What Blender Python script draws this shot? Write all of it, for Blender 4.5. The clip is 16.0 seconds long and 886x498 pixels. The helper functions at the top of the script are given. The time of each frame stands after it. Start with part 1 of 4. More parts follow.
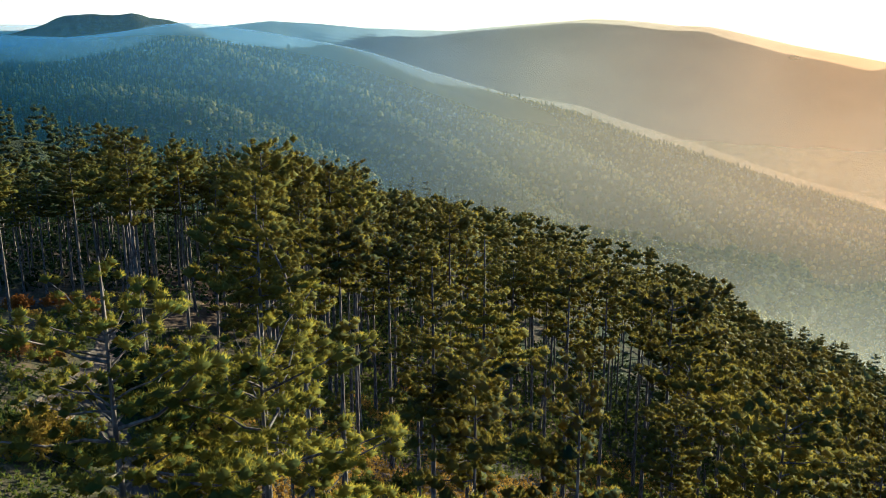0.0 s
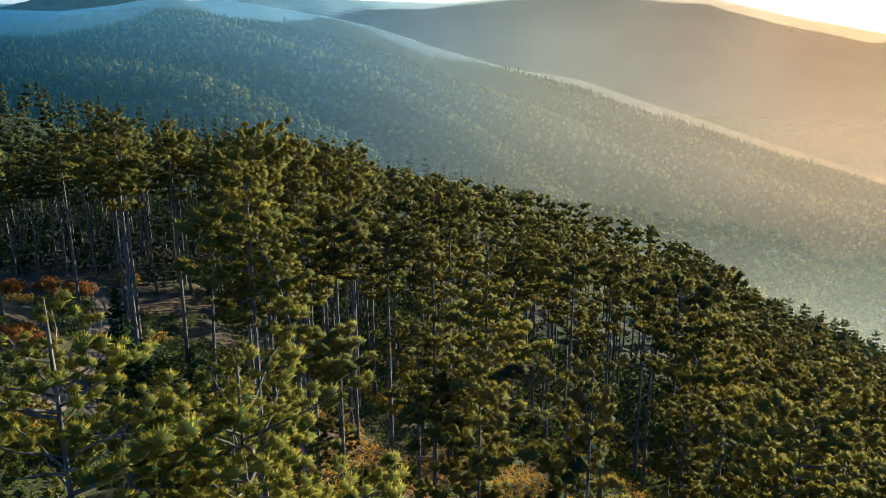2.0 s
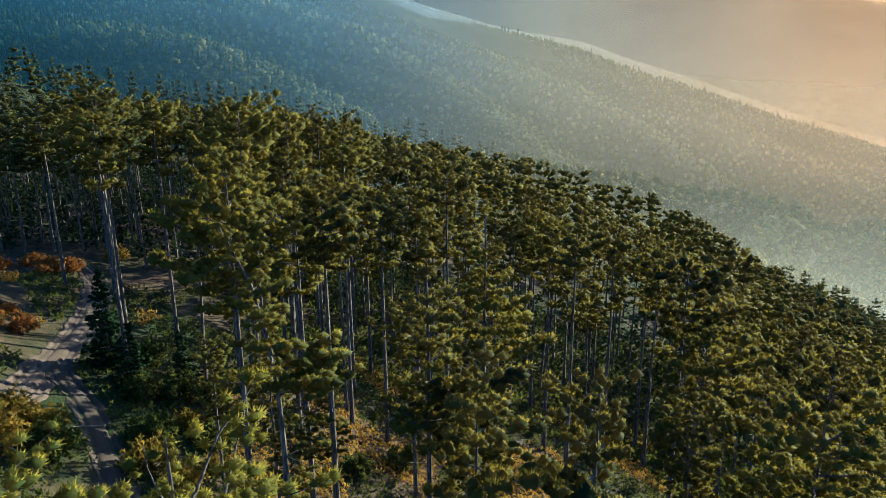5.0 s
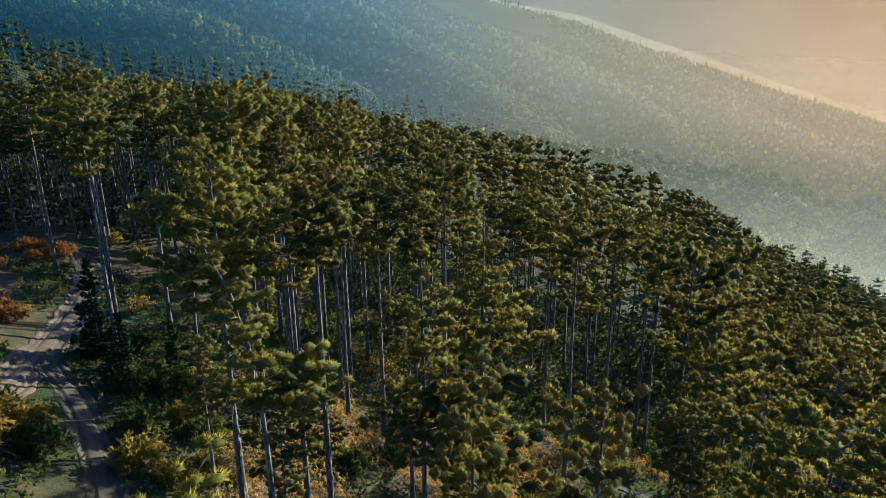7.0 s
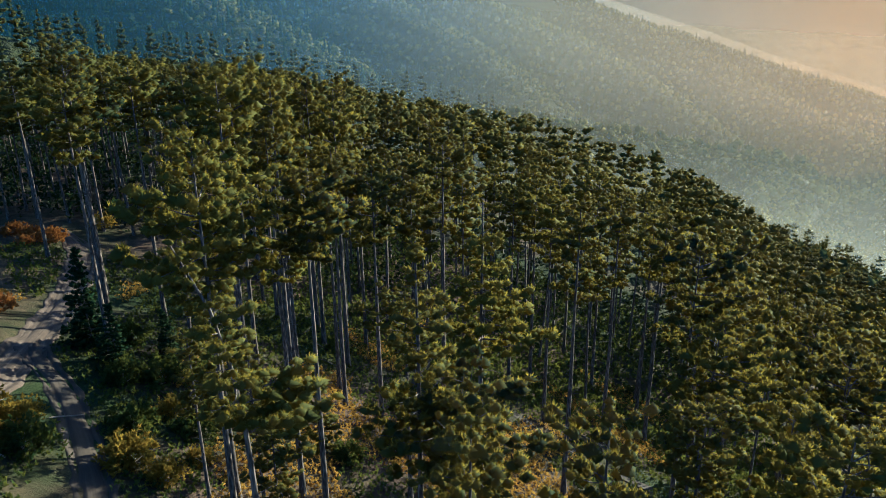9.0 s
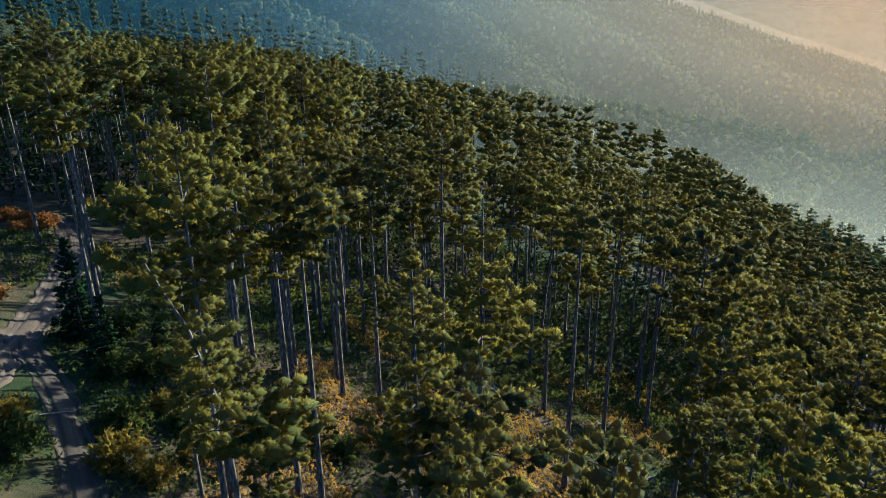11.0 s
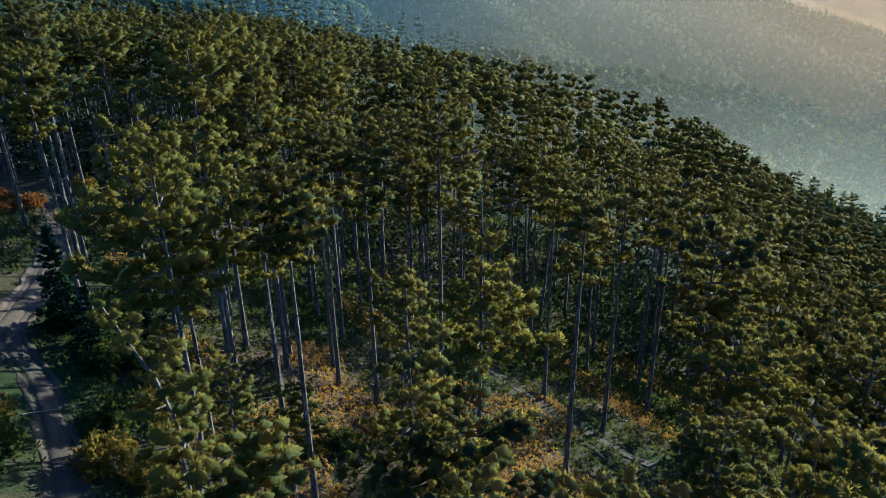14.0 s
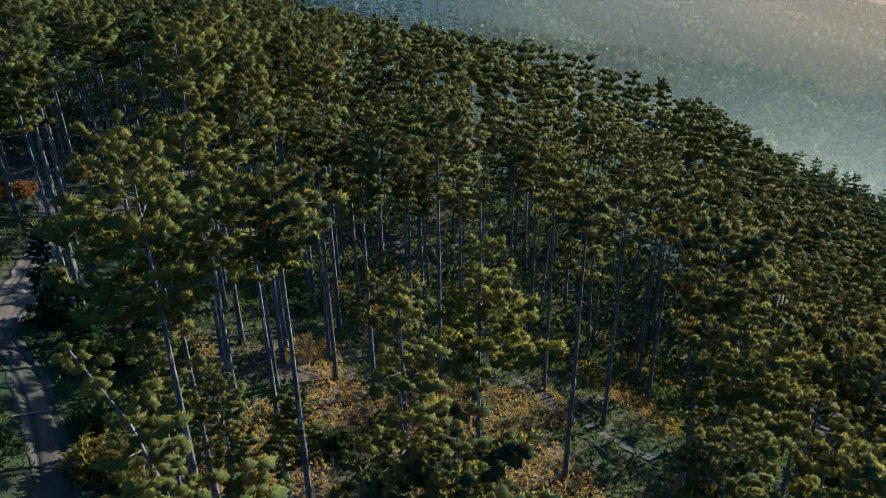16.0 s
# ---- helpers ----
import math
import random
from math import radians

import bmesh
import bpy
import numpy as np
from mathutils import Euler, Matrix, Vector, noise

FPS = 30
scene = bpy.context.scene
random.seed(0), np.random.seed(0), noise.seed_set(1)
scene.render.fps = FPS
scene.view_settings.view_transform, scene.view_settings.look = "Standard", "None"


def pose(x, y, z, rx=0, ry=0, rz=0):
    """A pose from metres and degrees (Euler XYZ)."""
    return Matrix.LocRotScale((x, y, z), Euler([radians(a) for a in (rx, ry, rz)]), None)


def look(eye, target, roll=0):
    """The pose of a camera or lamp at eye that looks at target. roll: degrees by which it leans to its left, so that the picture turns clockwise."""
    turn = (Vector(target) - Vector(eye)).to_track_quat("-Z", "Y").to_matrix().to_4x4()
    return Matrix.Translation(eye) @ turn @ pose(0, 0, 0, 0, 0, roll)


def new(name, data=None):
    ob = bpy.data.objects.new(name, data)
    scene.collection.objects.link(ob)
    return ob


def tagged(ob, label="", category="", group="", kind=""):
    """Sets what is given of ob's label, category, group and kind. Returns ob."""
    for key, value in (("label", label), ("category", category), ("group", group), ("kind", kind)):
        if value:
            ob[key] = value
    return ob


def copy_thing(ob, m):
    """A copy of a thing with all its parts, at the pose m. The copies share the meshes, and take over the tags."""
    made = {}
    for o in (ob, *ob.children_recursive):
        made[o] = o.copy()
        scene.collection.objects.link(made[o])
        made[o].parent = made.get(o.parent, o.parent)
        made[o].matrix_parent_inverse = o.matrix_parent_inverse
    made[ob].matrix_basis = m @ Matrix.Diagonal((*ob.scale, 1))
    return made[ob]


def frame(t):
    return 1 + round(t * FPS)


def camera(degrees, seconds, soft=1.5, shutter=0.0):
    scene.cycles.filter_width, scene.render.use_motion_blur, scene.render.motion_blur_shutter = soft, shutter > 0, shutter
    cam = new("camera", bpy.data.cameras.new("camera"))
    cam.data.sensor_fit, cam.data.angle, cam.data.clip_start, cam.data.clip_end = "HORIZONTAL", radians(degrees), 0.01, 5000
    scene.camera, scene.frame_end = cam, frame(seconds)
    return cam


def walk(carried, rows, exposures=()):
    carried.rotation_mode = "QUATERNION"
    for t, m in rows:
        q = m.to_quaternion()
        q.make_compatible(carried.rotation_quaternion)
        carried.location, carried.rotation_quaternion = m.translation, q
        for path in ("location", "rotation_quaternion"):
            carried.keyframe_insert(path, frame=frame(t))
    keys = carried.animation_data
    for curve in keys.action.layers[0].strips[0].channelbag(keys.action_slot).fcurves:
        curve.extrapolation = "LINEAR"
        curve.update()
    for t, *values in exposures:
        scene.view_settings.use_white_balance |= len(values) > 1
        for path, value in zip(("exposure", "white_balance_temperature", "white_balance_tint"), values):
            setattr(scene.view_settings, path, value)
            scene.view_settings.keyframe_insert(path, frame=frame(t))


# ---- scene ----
cam = camera(63.3, 16.0, 0.6)

# seconds, x, y, z, pitch, yaw to the right, roll: a slow, straight flight forward while the gimbal tips down
FLIGHT = [
    (0.0, 1.098, -0.950, 29.938, -11.473, -0.904, -0.116),
    (1.0, 0.982, 0.115, 30.222, -12.479, -0.855, -0.194),
    (2.0, 0.944, 1.169, 30.491, -13.466, -0.815, -0.246),
    (3.0, 0.964, 2.210, 30.748, -14.441, -0.777, -0.279),
    (4.0, 1.022, 3.239, 30.995, -15.405, -0.741, -0.300),
    (5.0, 1.103, 4.257, 31.235, -16.362, -0.711, -0.316),
    (6.0, 1.191, 5.263, 31.471, -17.314, -0.694, -0.331),
    (7.0, 1.278, 6.258, 31.704, -18.263, -0.691, -0.349),
    (8.0, 1.356, 7.242, 31.938, -19.209, -0.701, -0.372),
    (9.0, 1.420, 8.214, 32.174, -20.153, -0.719, -0.402),
    (10.0, 1.467, 9.176, 32.417, -21.095, -0.736, -0.439),
    (11.0, 1.500, 10.128, 32.667, -22.033, -0.742, -0.482),
    (12.0, 1.522, 11.069, 32.929, -22.965, -0.731, -0.529),
    (13.0, 1.539, 11.999, 33.203, -23.891, -0.699, -0.577),
    (14.0, 1.562, 12.920, 33.494, -24.806, -0.654, -0.621),
    (15.0, 1.602, 13.831, 33.803, -25.706, -0.624, -0.657),
    (16.0, 1.676, 14.732, 34.133, -26.589, -0.658, -0.678),
]
walk(cam, [(t, pose(x, y, z, 90 + pitch, 0, -yaw) @ pose(0, 0, 0, 0, 0, roll)) for t, x, y, z, pitch, yaw, roll in FLIGHT],
     [(0.0, 1.65, 4380, -4), (4.0, 1.66, 4200, -4), (9.0, 1.61, 4050, -4), (16.0, 1.37, 3720, -4)])

# ==== world and light ====
SUN_AZ, SUN_EL = 44.0, 10.6            # degrees to the right of +y, above the horizon
world = bpy.data.worlds.new("sky")
scene.world = world
world.use_nodes = True
wn = world.node_tree.nodes
sky = wn.new("ShaderNodeTexSky")
sky.sky_type = "NISHITA"
sky.sun_disc = False
sky.sun_elevation = radians(SUN_EL)
sky.sun_rotation = radians(SUN_AZ)
sky.air_density, sky.dust_density, sky.ozone_density = 1.0, 2.0, 3.0
world.node_tree.links.new(sky.outputs[0], wn["Background"].inputs[0])
wn["Background"].inputs[1].default_value = 0.066

sun = new("sun", bpy.data.lights.new("sun", "SUN"))
sun.data.energy, sun.data.angle, sun.data.color = 15.0, radians(0.6), (1.0, 0.68, 0.33)
to_sun = Vector((math.sin(radians(SUN_AZ)) * math.cos(radians(SUN_EL)), math.cos(radians(SUN_AZ)) * math.cos(radians(SUN_EL)), math.sin(radians(SUN_EL))))
sun.matrix_world = look((0, 0, 120), Vector((0, 0, 120)) - to_sun)


# ==== materials ====
def material(name):
    m = bpy.data.materials.new(name)
    m.use_nodes = True
    t = m.node_tree
    return m, t, t.nodes["Principled BSDF"], t.nodes["Material Output"]


def noise_node(t, scale, detail=4.0, rough=0.6, space="Object"):
    c = t.nodes.new("ShaderNodeTexCoord")
    n = t.nodes.new("ShaderNodeTexNoise")
    n.inputs["Scale"].default_value, n.inputs["Detail"].default_value, n.inputs["Roughness"].default_value = scale, detail, rough
    t.links.new(c.outputs[space], n.inputs["Vector"])
    return n


def ramp(t, source, stops):
    r = t.nodes.new("ShaderNodeValToRGB")
    while len(r.color_ramp.elements) < len(stops):
        r.color_ramp.elements.new(0.5)
    for e, (pos, col) in zip(r.color_ramp.elements, stops):
        e.position, e.color = pos, (*col, 1)
    t.links.new(source, r.inputs[0])
    return r


def mixed(t, fac, a, b, mode="MIX"):
    x = t.nodes.new("ShaderNodeMix")
    x.data_type, x.blend_type = "RGBA", mode
    for sock, v in ((x.inputs[0], fac), (x.inputs[6], a), (x.inputs[7], b)):
        if hasattr(v, "links"):
            t.links.new(v, sock)
        else:
            sock.default_value = v if isinstance(v, float) else (*v, 1)
    return x.outputs[2]


def maths(t, op, a, b=0.0, clamp=False):
    n = t.nodes.new("ShaderNodeMath")
    n.operation, n.use_clamp = op, clamp
    for sock, v in zip(n.inputs, (a, b)):
        if hasattr(v, "links"):
            t.links.new(v, sock)
        else:
            sock.default_value = v
    return n.outputs[0]


def bump(t, bsdf, height, strength, distance):
    b = t.nodes.new("ShaderNodeBump")
    b.inputs["Strength"].default_value, b.inputs["Distance"].default_value = strength, distance
    t.links.new(height, b.inputs["Height"])
    t.links.new(b.outputs[0], bsdf.inputs["Normal"])


def leafy(name, dark, light, glow, share=0.4, scale=0.9, rough=0.75, by_island=False, gloss=0.03):
    """Foliage: leaf colour that varies from clump to clump and tree to tree, and lets sunlight through."""
    m, t, b, out = material(name)
    n = noise_node(t, scale, 3.0)
    info = t.nodes.new("ShaderNodeObjectInfo")
    geo = t.nodes.new("ShaderNodeNewGeometry")
    tree = geo.outputs["Random Per Island"] if by_island else info.outputs["Random"]
    k = maths(t, "ADD", maths(t, "MULTIPLY", n.outputs[0], 0.65), maths(t, "MULTIPLY", tree, 0.5))
    r = ramp(t, k, [(0.30, dark), (0.78, light)])
    col = r.outputs[0]
    t.links.new(col, b.inputs["Base Color"])
    b.inputs["Roughness"].default_value = rough
    b.inputs["Specular IOR Level"].default_value = gloss
    tr = t.nodes.new("ShaderNodeBsdfTranslucent")
    t.links.new(mixed(t, 0.72, col, glow), tr.inputs[0])
    mx = t.nodes.new("ShaderNodeMixShader")
    mx.inputs[0].default_value = share
    t.links.new(b.outputs[0], mx.inputs[1])
    t.links.new(tr.outputs[0], mx.inputs[2])
    t.links.new(mx.outputs[0], out.inputs[0])
    return m


NEEDLES = leafy("pine_needles", (0.011, 0.034, 0.024), (0.100, 0.106, 0.024), (0.54, 0.41, 0.028), 0.40)
# Pine needles brightened: sunlight on the nearest trees is put into the colour.
NEEDLES_SUNLIT = leafy("young_pine_needles", (0.020, 0.050, 0.020), (0.125, 0.128, 0.020), (0.54, 0.44, 0.03), 0.42)
NEEDLES_FAR = leafy("pine_needles_far", (0.011, 0.034, 0.024), (0.094, 0.100, 0.026), (0.50, 0.37, 0.030), 0.40, 0.25)
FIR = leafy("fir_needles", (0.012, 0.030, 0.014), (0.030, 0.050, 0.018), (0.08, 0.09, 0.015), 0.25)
BRACKEN = leafy("bracken_fronds", (0.18, 0.080, 0.020), (0.50, 0.35, 0.065), (0.62, 0.40, 0.05), 0.4, 0.8, by_island=False)
UNDERGROWTH = leafy("undergrowth_leaves", (0.025, 0.050, 0.018), (0.075, 0.10, 0.025), (0.16, 0.16, 0.02), 0.4, 0.4)
YELLOW_LEAVES = leafy("yellowing_leaves", (0.08, 0.085, 0.015), (0.28, 0.20, 0.03), (0.42, 0.28, 0.03), 0.45, 1.5)
RUSTY_LEAVES = leafy("rusty_leaves", (0.13, 0.060, 0.020), (0.30, 0.15, 0.045), (0.42, 0.19, 0.03), 0.4, 1.5)
BROADLEAF = leafy("broadleaf_canopy", (0.026, 0.054, 0.026), (0.24, 0.21, 0.060), (0.20, 0.17, 0.03), 0.12, 0.02, 1.0, by_island=True, gloss=0.0)
CONIFER = leafy("conifer_canopy", (0.016, 0.038, 0.024), (0.044, 0.066, 0.030), (0.07, 0.07, 0.02), 0.1, 0.02, 1.0, by_island=True, gloss=0.0)


def make_bark():
    m, t, b, _ = material("pine_bark")
    c = t.nodes.new("ShaderNodeTexCoord")
    mp = t.nodes.new("ShaderNodeMapping")
    mp.inputs["Scale"].default_value = (1, 1, 0.22)
    t.links.new(c.outputs["Object"], mp.inputs[0])
    v = t.nodes.new("ShaderNodeTexVoronoi")
    v.inputs["Scale"].default_value = 9.0
    t.links.new(mp.outputs[0], v.inputs["Vector"])
    n = t.nodes.new("ShaderNodeTexNoise")
    n.inputs["Scale"].default_value, n.inputs["Detail"].default_value = 2.5, 6.0
    t.links.new(mp.outputs[0], n.inputs["Vector"])
    k = maths(t, "ADD", maths(t, "MULTIPLY", v.outputs["Distance"], 0.6), maths(t, "MULTIPLY", n.outputs[0], 0.6))
    r = ramp(t, k, [(0.25, (0.018, 0.014, 0.012)), (0.55, (0.066, 0.053, 0.046)), (0.85, (0.21, 0.175, 0.15))])
    t.links.new(r.outputs[0], b.inputs["Base Color"])
    b.inputs["Roughness"].default_value = 0.9
    bump(t, b, k, 0.8, 0.03)
    return m


def make_wood():
    m, t, b, _ = material("dead_wood")
    n = noise_node(t, 6.0, 5.0)
    r = ramp(t, n.outputs[0], [(0.3, (0.16, 0.12, 0.095)), (0.7, (0.42, 0.35, 0.29))])
    t.links.new(r.outputs[0], b.inputs["Base Color"])
    b.inputs["Roughness"].default_value = 0.85
    bump(t, b, n.outputs[0], 0.5, 0.02)
    return m


def make_ground():
    m, t, b, _ = material("forest_floor")
    big, mid, fine = noise_node(t, 0.045, 4.0), noise_node(t, 0.5, 6.0, 0.7), noise_node(t, 5.0, 5.0, 0.7)
    litter = ramp(t, mid.outputs[0], [(0.3, (0.034, 0.024, 0.018)), (0.5, (0.090, 0.062, 0.044)), (0.72, (0.20, 0.135, 0.085))])
    moss = ramp(t, fine.outputs[0], [(0.3, (0.016, 0.028, 0.012)), (0.7, (0.044, 0.058, 0.020))])
    k = ramp(t, big.outputs[0], [(0.42, (0, 0, 0)), (0.60, (1, 1, 1))])
    near = mixed(t, k.outputs[0], litter.outputs[0], moss.outputs[0])
    # the far slopes are clad in closed woodland
    geo = t.nodes.new("ShaderNodeNewGeometry")
    ln = t.nodes.new("ShaderNodeVectorMath")
    ln.operation = "LENGTH"
    t.links.new(geo.outputs["Position"], ln.inputs[0])
    far = maths(t, "MULTIPLY", maths(t, "SUBTRACT", ln.outputs["Value"], 180.0), 0.01, True)
    cn = noise_node(t, 0.05, 6.0, 0.75)
    wood = ramp(t, cn.outputs[0], [(0.35, (0.022, 0.035, 0.016)), (0.68, (0.075, 0.080, 0.032))])
    t.links.new(mixed(t, far, near, wood.outputs[0]), b.inputs["Base Color"])
    b.inputs["Roughness"].default_value = 0.95
    b.inputs["Specular IOR Level"].default_value = 0.1
    h = maths(t, "ADD", maths(t, "MULTIPLY", fine.outputs[0], 0.25), maths(t, "MULTIPLY", cn.outputs[0], maths(t, "MULTIPLY", far, 40.0)))
    bump(t, b, h, 1.0, 0.6)
    return m


def make_dirt(name, stops):
    m, t, b, _ = material(name)
    a, f = noise_node(t, 0.6, 6.0, 0.7), noise_node(t, 9.0, 4.0, 0.7)
    uv = t.nodes.new("ShaderNodeUVMap")
    mp = t.nodes.new("ShaderNodeMapping")
    mp.inputs["Scale"].default_value = (11.0, 0.10, 1.0)
    t.links.new(uv.outputs[0], mp.inputs[0])
    streak = t.nodes.new("ShaderNodeTexNoise")
    streak.inputs["Scale"].default_value, streak.inputs["Detail"].default_value = 1.0, 3.0
    t.links.new(mp.outputs[0], streak.inputs["Vector"])
    k = maths(t, "ADD", maths(t, "MULTIPLY", a.outputs[0], 0.35), maths(t, "MULTIPLY", f.outputs[0], 0.2))
    k = maths(t, "ADD", k, maths(t, "MULTIPLY", streak.outputs[0], 0.45))
    r = ramp(t, k, stops)
    t.links.new(r.outputs[0], b.inputs["Base Color"])
    b.inputs["Roughness"].default_value = 0.95
    bump(t, b, k, 0.7, 0.08)
    return m


def make_mist(name, density, rows, warm, cool):
    """Haze sheet: mostly clear, the rest scatters the light that falls on it from either side, and its colour imitates
    lit air. density: across; rows: from below upwards.
    """
    m, t, _, out = material(name)
    geo = t.nodes.new("ShaderNodeNewGeometry")
    uv = t.nodes.new("ShaderNodeUVMap")
    su = t.nodes.new("ShaderNodeSeparateXYZ")
    t.links.new(uv.outputs[0], su.inputs[0])
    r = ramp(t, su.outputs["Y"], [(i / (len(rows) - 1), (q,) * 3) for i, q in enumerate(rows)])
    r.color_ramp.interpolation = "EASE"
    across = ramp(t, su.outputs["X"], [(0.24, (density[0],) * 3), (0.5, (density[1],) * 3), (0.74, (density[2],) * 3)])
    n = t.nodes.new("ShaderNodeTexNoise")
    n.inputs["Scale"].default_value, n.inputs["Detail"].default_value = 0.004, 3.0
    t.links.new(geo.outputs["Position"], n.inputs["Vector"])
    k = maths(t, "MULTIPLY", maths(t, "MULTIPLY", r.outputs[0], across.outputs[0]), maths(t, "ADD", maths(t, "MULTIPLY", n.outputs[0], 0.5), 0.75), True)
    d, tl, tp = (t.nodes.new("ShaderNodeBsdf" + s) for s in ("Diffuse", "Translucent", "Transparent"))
    # Air light put into the colour, left to right: three cool tints, then warm.
    air_tint = ramp(t, su.outputs["X"], [(0.24, cool[0]), (0.42, cool[1]), (0.55, cool[2]), (0.72, warm)])
    t.links.new(air_tint.outputs[0], d.inputs[0]), t.links.new(air_tint.outputs[0], tl.inputs[0])
    half, mx = t.nodes.new("ShaderNodeMixShader"), t.nodes.new("ShaderNodeMixShader")
    half.inputs[0].default_value = 0.6
    t.links.new(d.outputs[0], half.inputs[1]), t.links.new(tl.outputs[0], half.inputs[2])
    t.links.new(k, mx.inputs[0]), t.links.new(tp.outputs[0], mx.inputs[1]), t.links.new(half.outputs[0], mx.inputs[2])
    t.links.new(mx.outputs[0], out.inputs[0])
    return m


BARK, WOOD, GROUND = make_bark(), make_wood(), make_ground()
DIRT = make_dirt("dry_dirt", [(0.36, (0.030, 0.020, 0.014)), (0.50, (0.080, 0.056, 0.041)), (0.64, (0.17, 0.126, 0.096))])
EARTH = make_dirt("bare_earth", [(0.32, (0.024, 0.018, 0.013)), (0.50, (0.046, 0.034, 0.025)), (0.68, (0.085, 0.064, 0.047))])


# ==== mesh helpers ====
def mesh_of(name, verts, faces, mats, smooth=False, normals=None):
    me = bpy.data.meshes.new(name)
    verts, faces = np.asarray(verts, np.float32), np.asarray(faces, np.int32)
    me.vertices.add(len(verts))
    me.vertices.foreach_set("co", verts.ravel())
    k = faces.shape[1]
    me.loops.add(faces.size)
    me.loops.foreach_set("vertex_index", faces.ravel())
    me.polygons.add(len(faces))
    me.polygons.foreach_set("loop_start", np.arange(0, faces.size, k, dtype=np.int32))
    me.polygons.foreach_set("use_smooth", np.full(len(faces), smooth))
    for m in mats if isinstance(mats, (list, tuple)) else [mats]:
        me.materials.append(m)
    me.update(calc_edges=True)
    if normals is not None:
        me.normals_split_custom_set_from_vertices(normals.astype(np.float32))
    return me


def part(name, me, parent, label=""):
    ob = new(name, me)
    ob.parent = parent
    return tagged(ob, label) if label else ob


class Tubes:
    """Collects tapered round limbs into one mesh."""

    def __init__(self):
        self.v, self.f, self.n = [], [], 0

    def add(self, pts, radii, sides):
        pts = np.asarray(pts, float)
        d = np.gradient(pts, axis=0)
        d /= np.linalg.norm(d, axis=1)[:, None] + 1e-9
        ref = np.array([1.0, 0, 0]) if abs(d[0, 0]) < 0.8 else np.array([0, 1.0, 0])
        a = np.cross(d, ref)
        a /= np.linalg.norm(a, axis=1)[:, None] + 1e-9
        b = np.cross(d, a)
        th = np.arange(sides) * 2 * np.pi / sides
        ring = pts[:, None] + np.asarray(radii, float)[:, None, None] * (np.cos(th)[None, :, None] * a[:, None] + np.sin(th)[None, :, None] * b[:, None])
        self.v.append(ring.reshape(-1, 3))
        i = np.arange(len(pts) - 1)[:, None] * sides + np.arange(sides)[None]
        j = np.arange(len(pts) - 1)[:, None] * sides + (np.arange(sides)[None] + 1) % sides
        q = np.stack([i, j, j + sides, i + sides], -1).reshape(-1, 4)
        self.f.append(q + self.n)
        self.n += len(pts) * sides

    def mesh(self, name, mat):
        return mesh_of(name, np.concatenate(self.v), np.concatenate(self.f), mat, True)


def blades(rng, pos, way, size, count, width, spread=0.8):
    """Tufts: at each place, narrow triangles that fan out round a direction."""
    n = len(pos)
    pos, way, size = np.repeat(pos, count, 0), np.repeat(way, count, 0), np.repeat(size, count)
    pos = pos + way * (size * rng.uniform(0, 0.7, n * count))[:, None]
    d = way + spread * rng.normal(size=(n * count, 3))
    d /= np.linalg.norm(d, axis=1)[:, None]
    side = np.cross(d, rng.normal(size=(n * count, 3)))
    side /= np.linalg.norm(side, axis=1)[:, None] + 1e-9
    ln = size * rng.uniform(0.7, 1.2, n * count)
    w = (width * size)[:, None]
    v = np.stack([pos - side * w * 0.5 - d * 0.1 * ln[:, None], pos + side * w * 0.5 + d * (0.25 * ln)[:, None] + side * w * 0.3, pos + d * ln[:, None]], 1)
    # turn each blade so that it faces the way its tuft grows
    face = np.cross(v[:, 1] - v[:, 0], v[:, 2] - v[:, 0])
    back = (face * way).sum(1) < 0
    v[back] = v[back][:, [1, 0, 2]]
    return v.reshape(-1, 3), np.arange(3 * n * count).reshape(-1, 3)


def unit(v):
    return v / (np.linalg.norm(v, axis=-1, keepdims=True) + 1e-9)


# ==== pines ====
UP = np.array([0, 0, 1.0])


OCTA_V = np.array([(1, 0, 0), (0, 1, 0), (-1, 0, 0), (0, -1, 0), (0, 0, 1), (0, 0, -1)], float)
OCTA_F = np.array([(0, 1, 4), (1, 2, 4), (2, 3, 4), (3, 0, 4), (1, 0, 5), (2, 1, 5), (3, 2, 5), (0, 3, 5)])


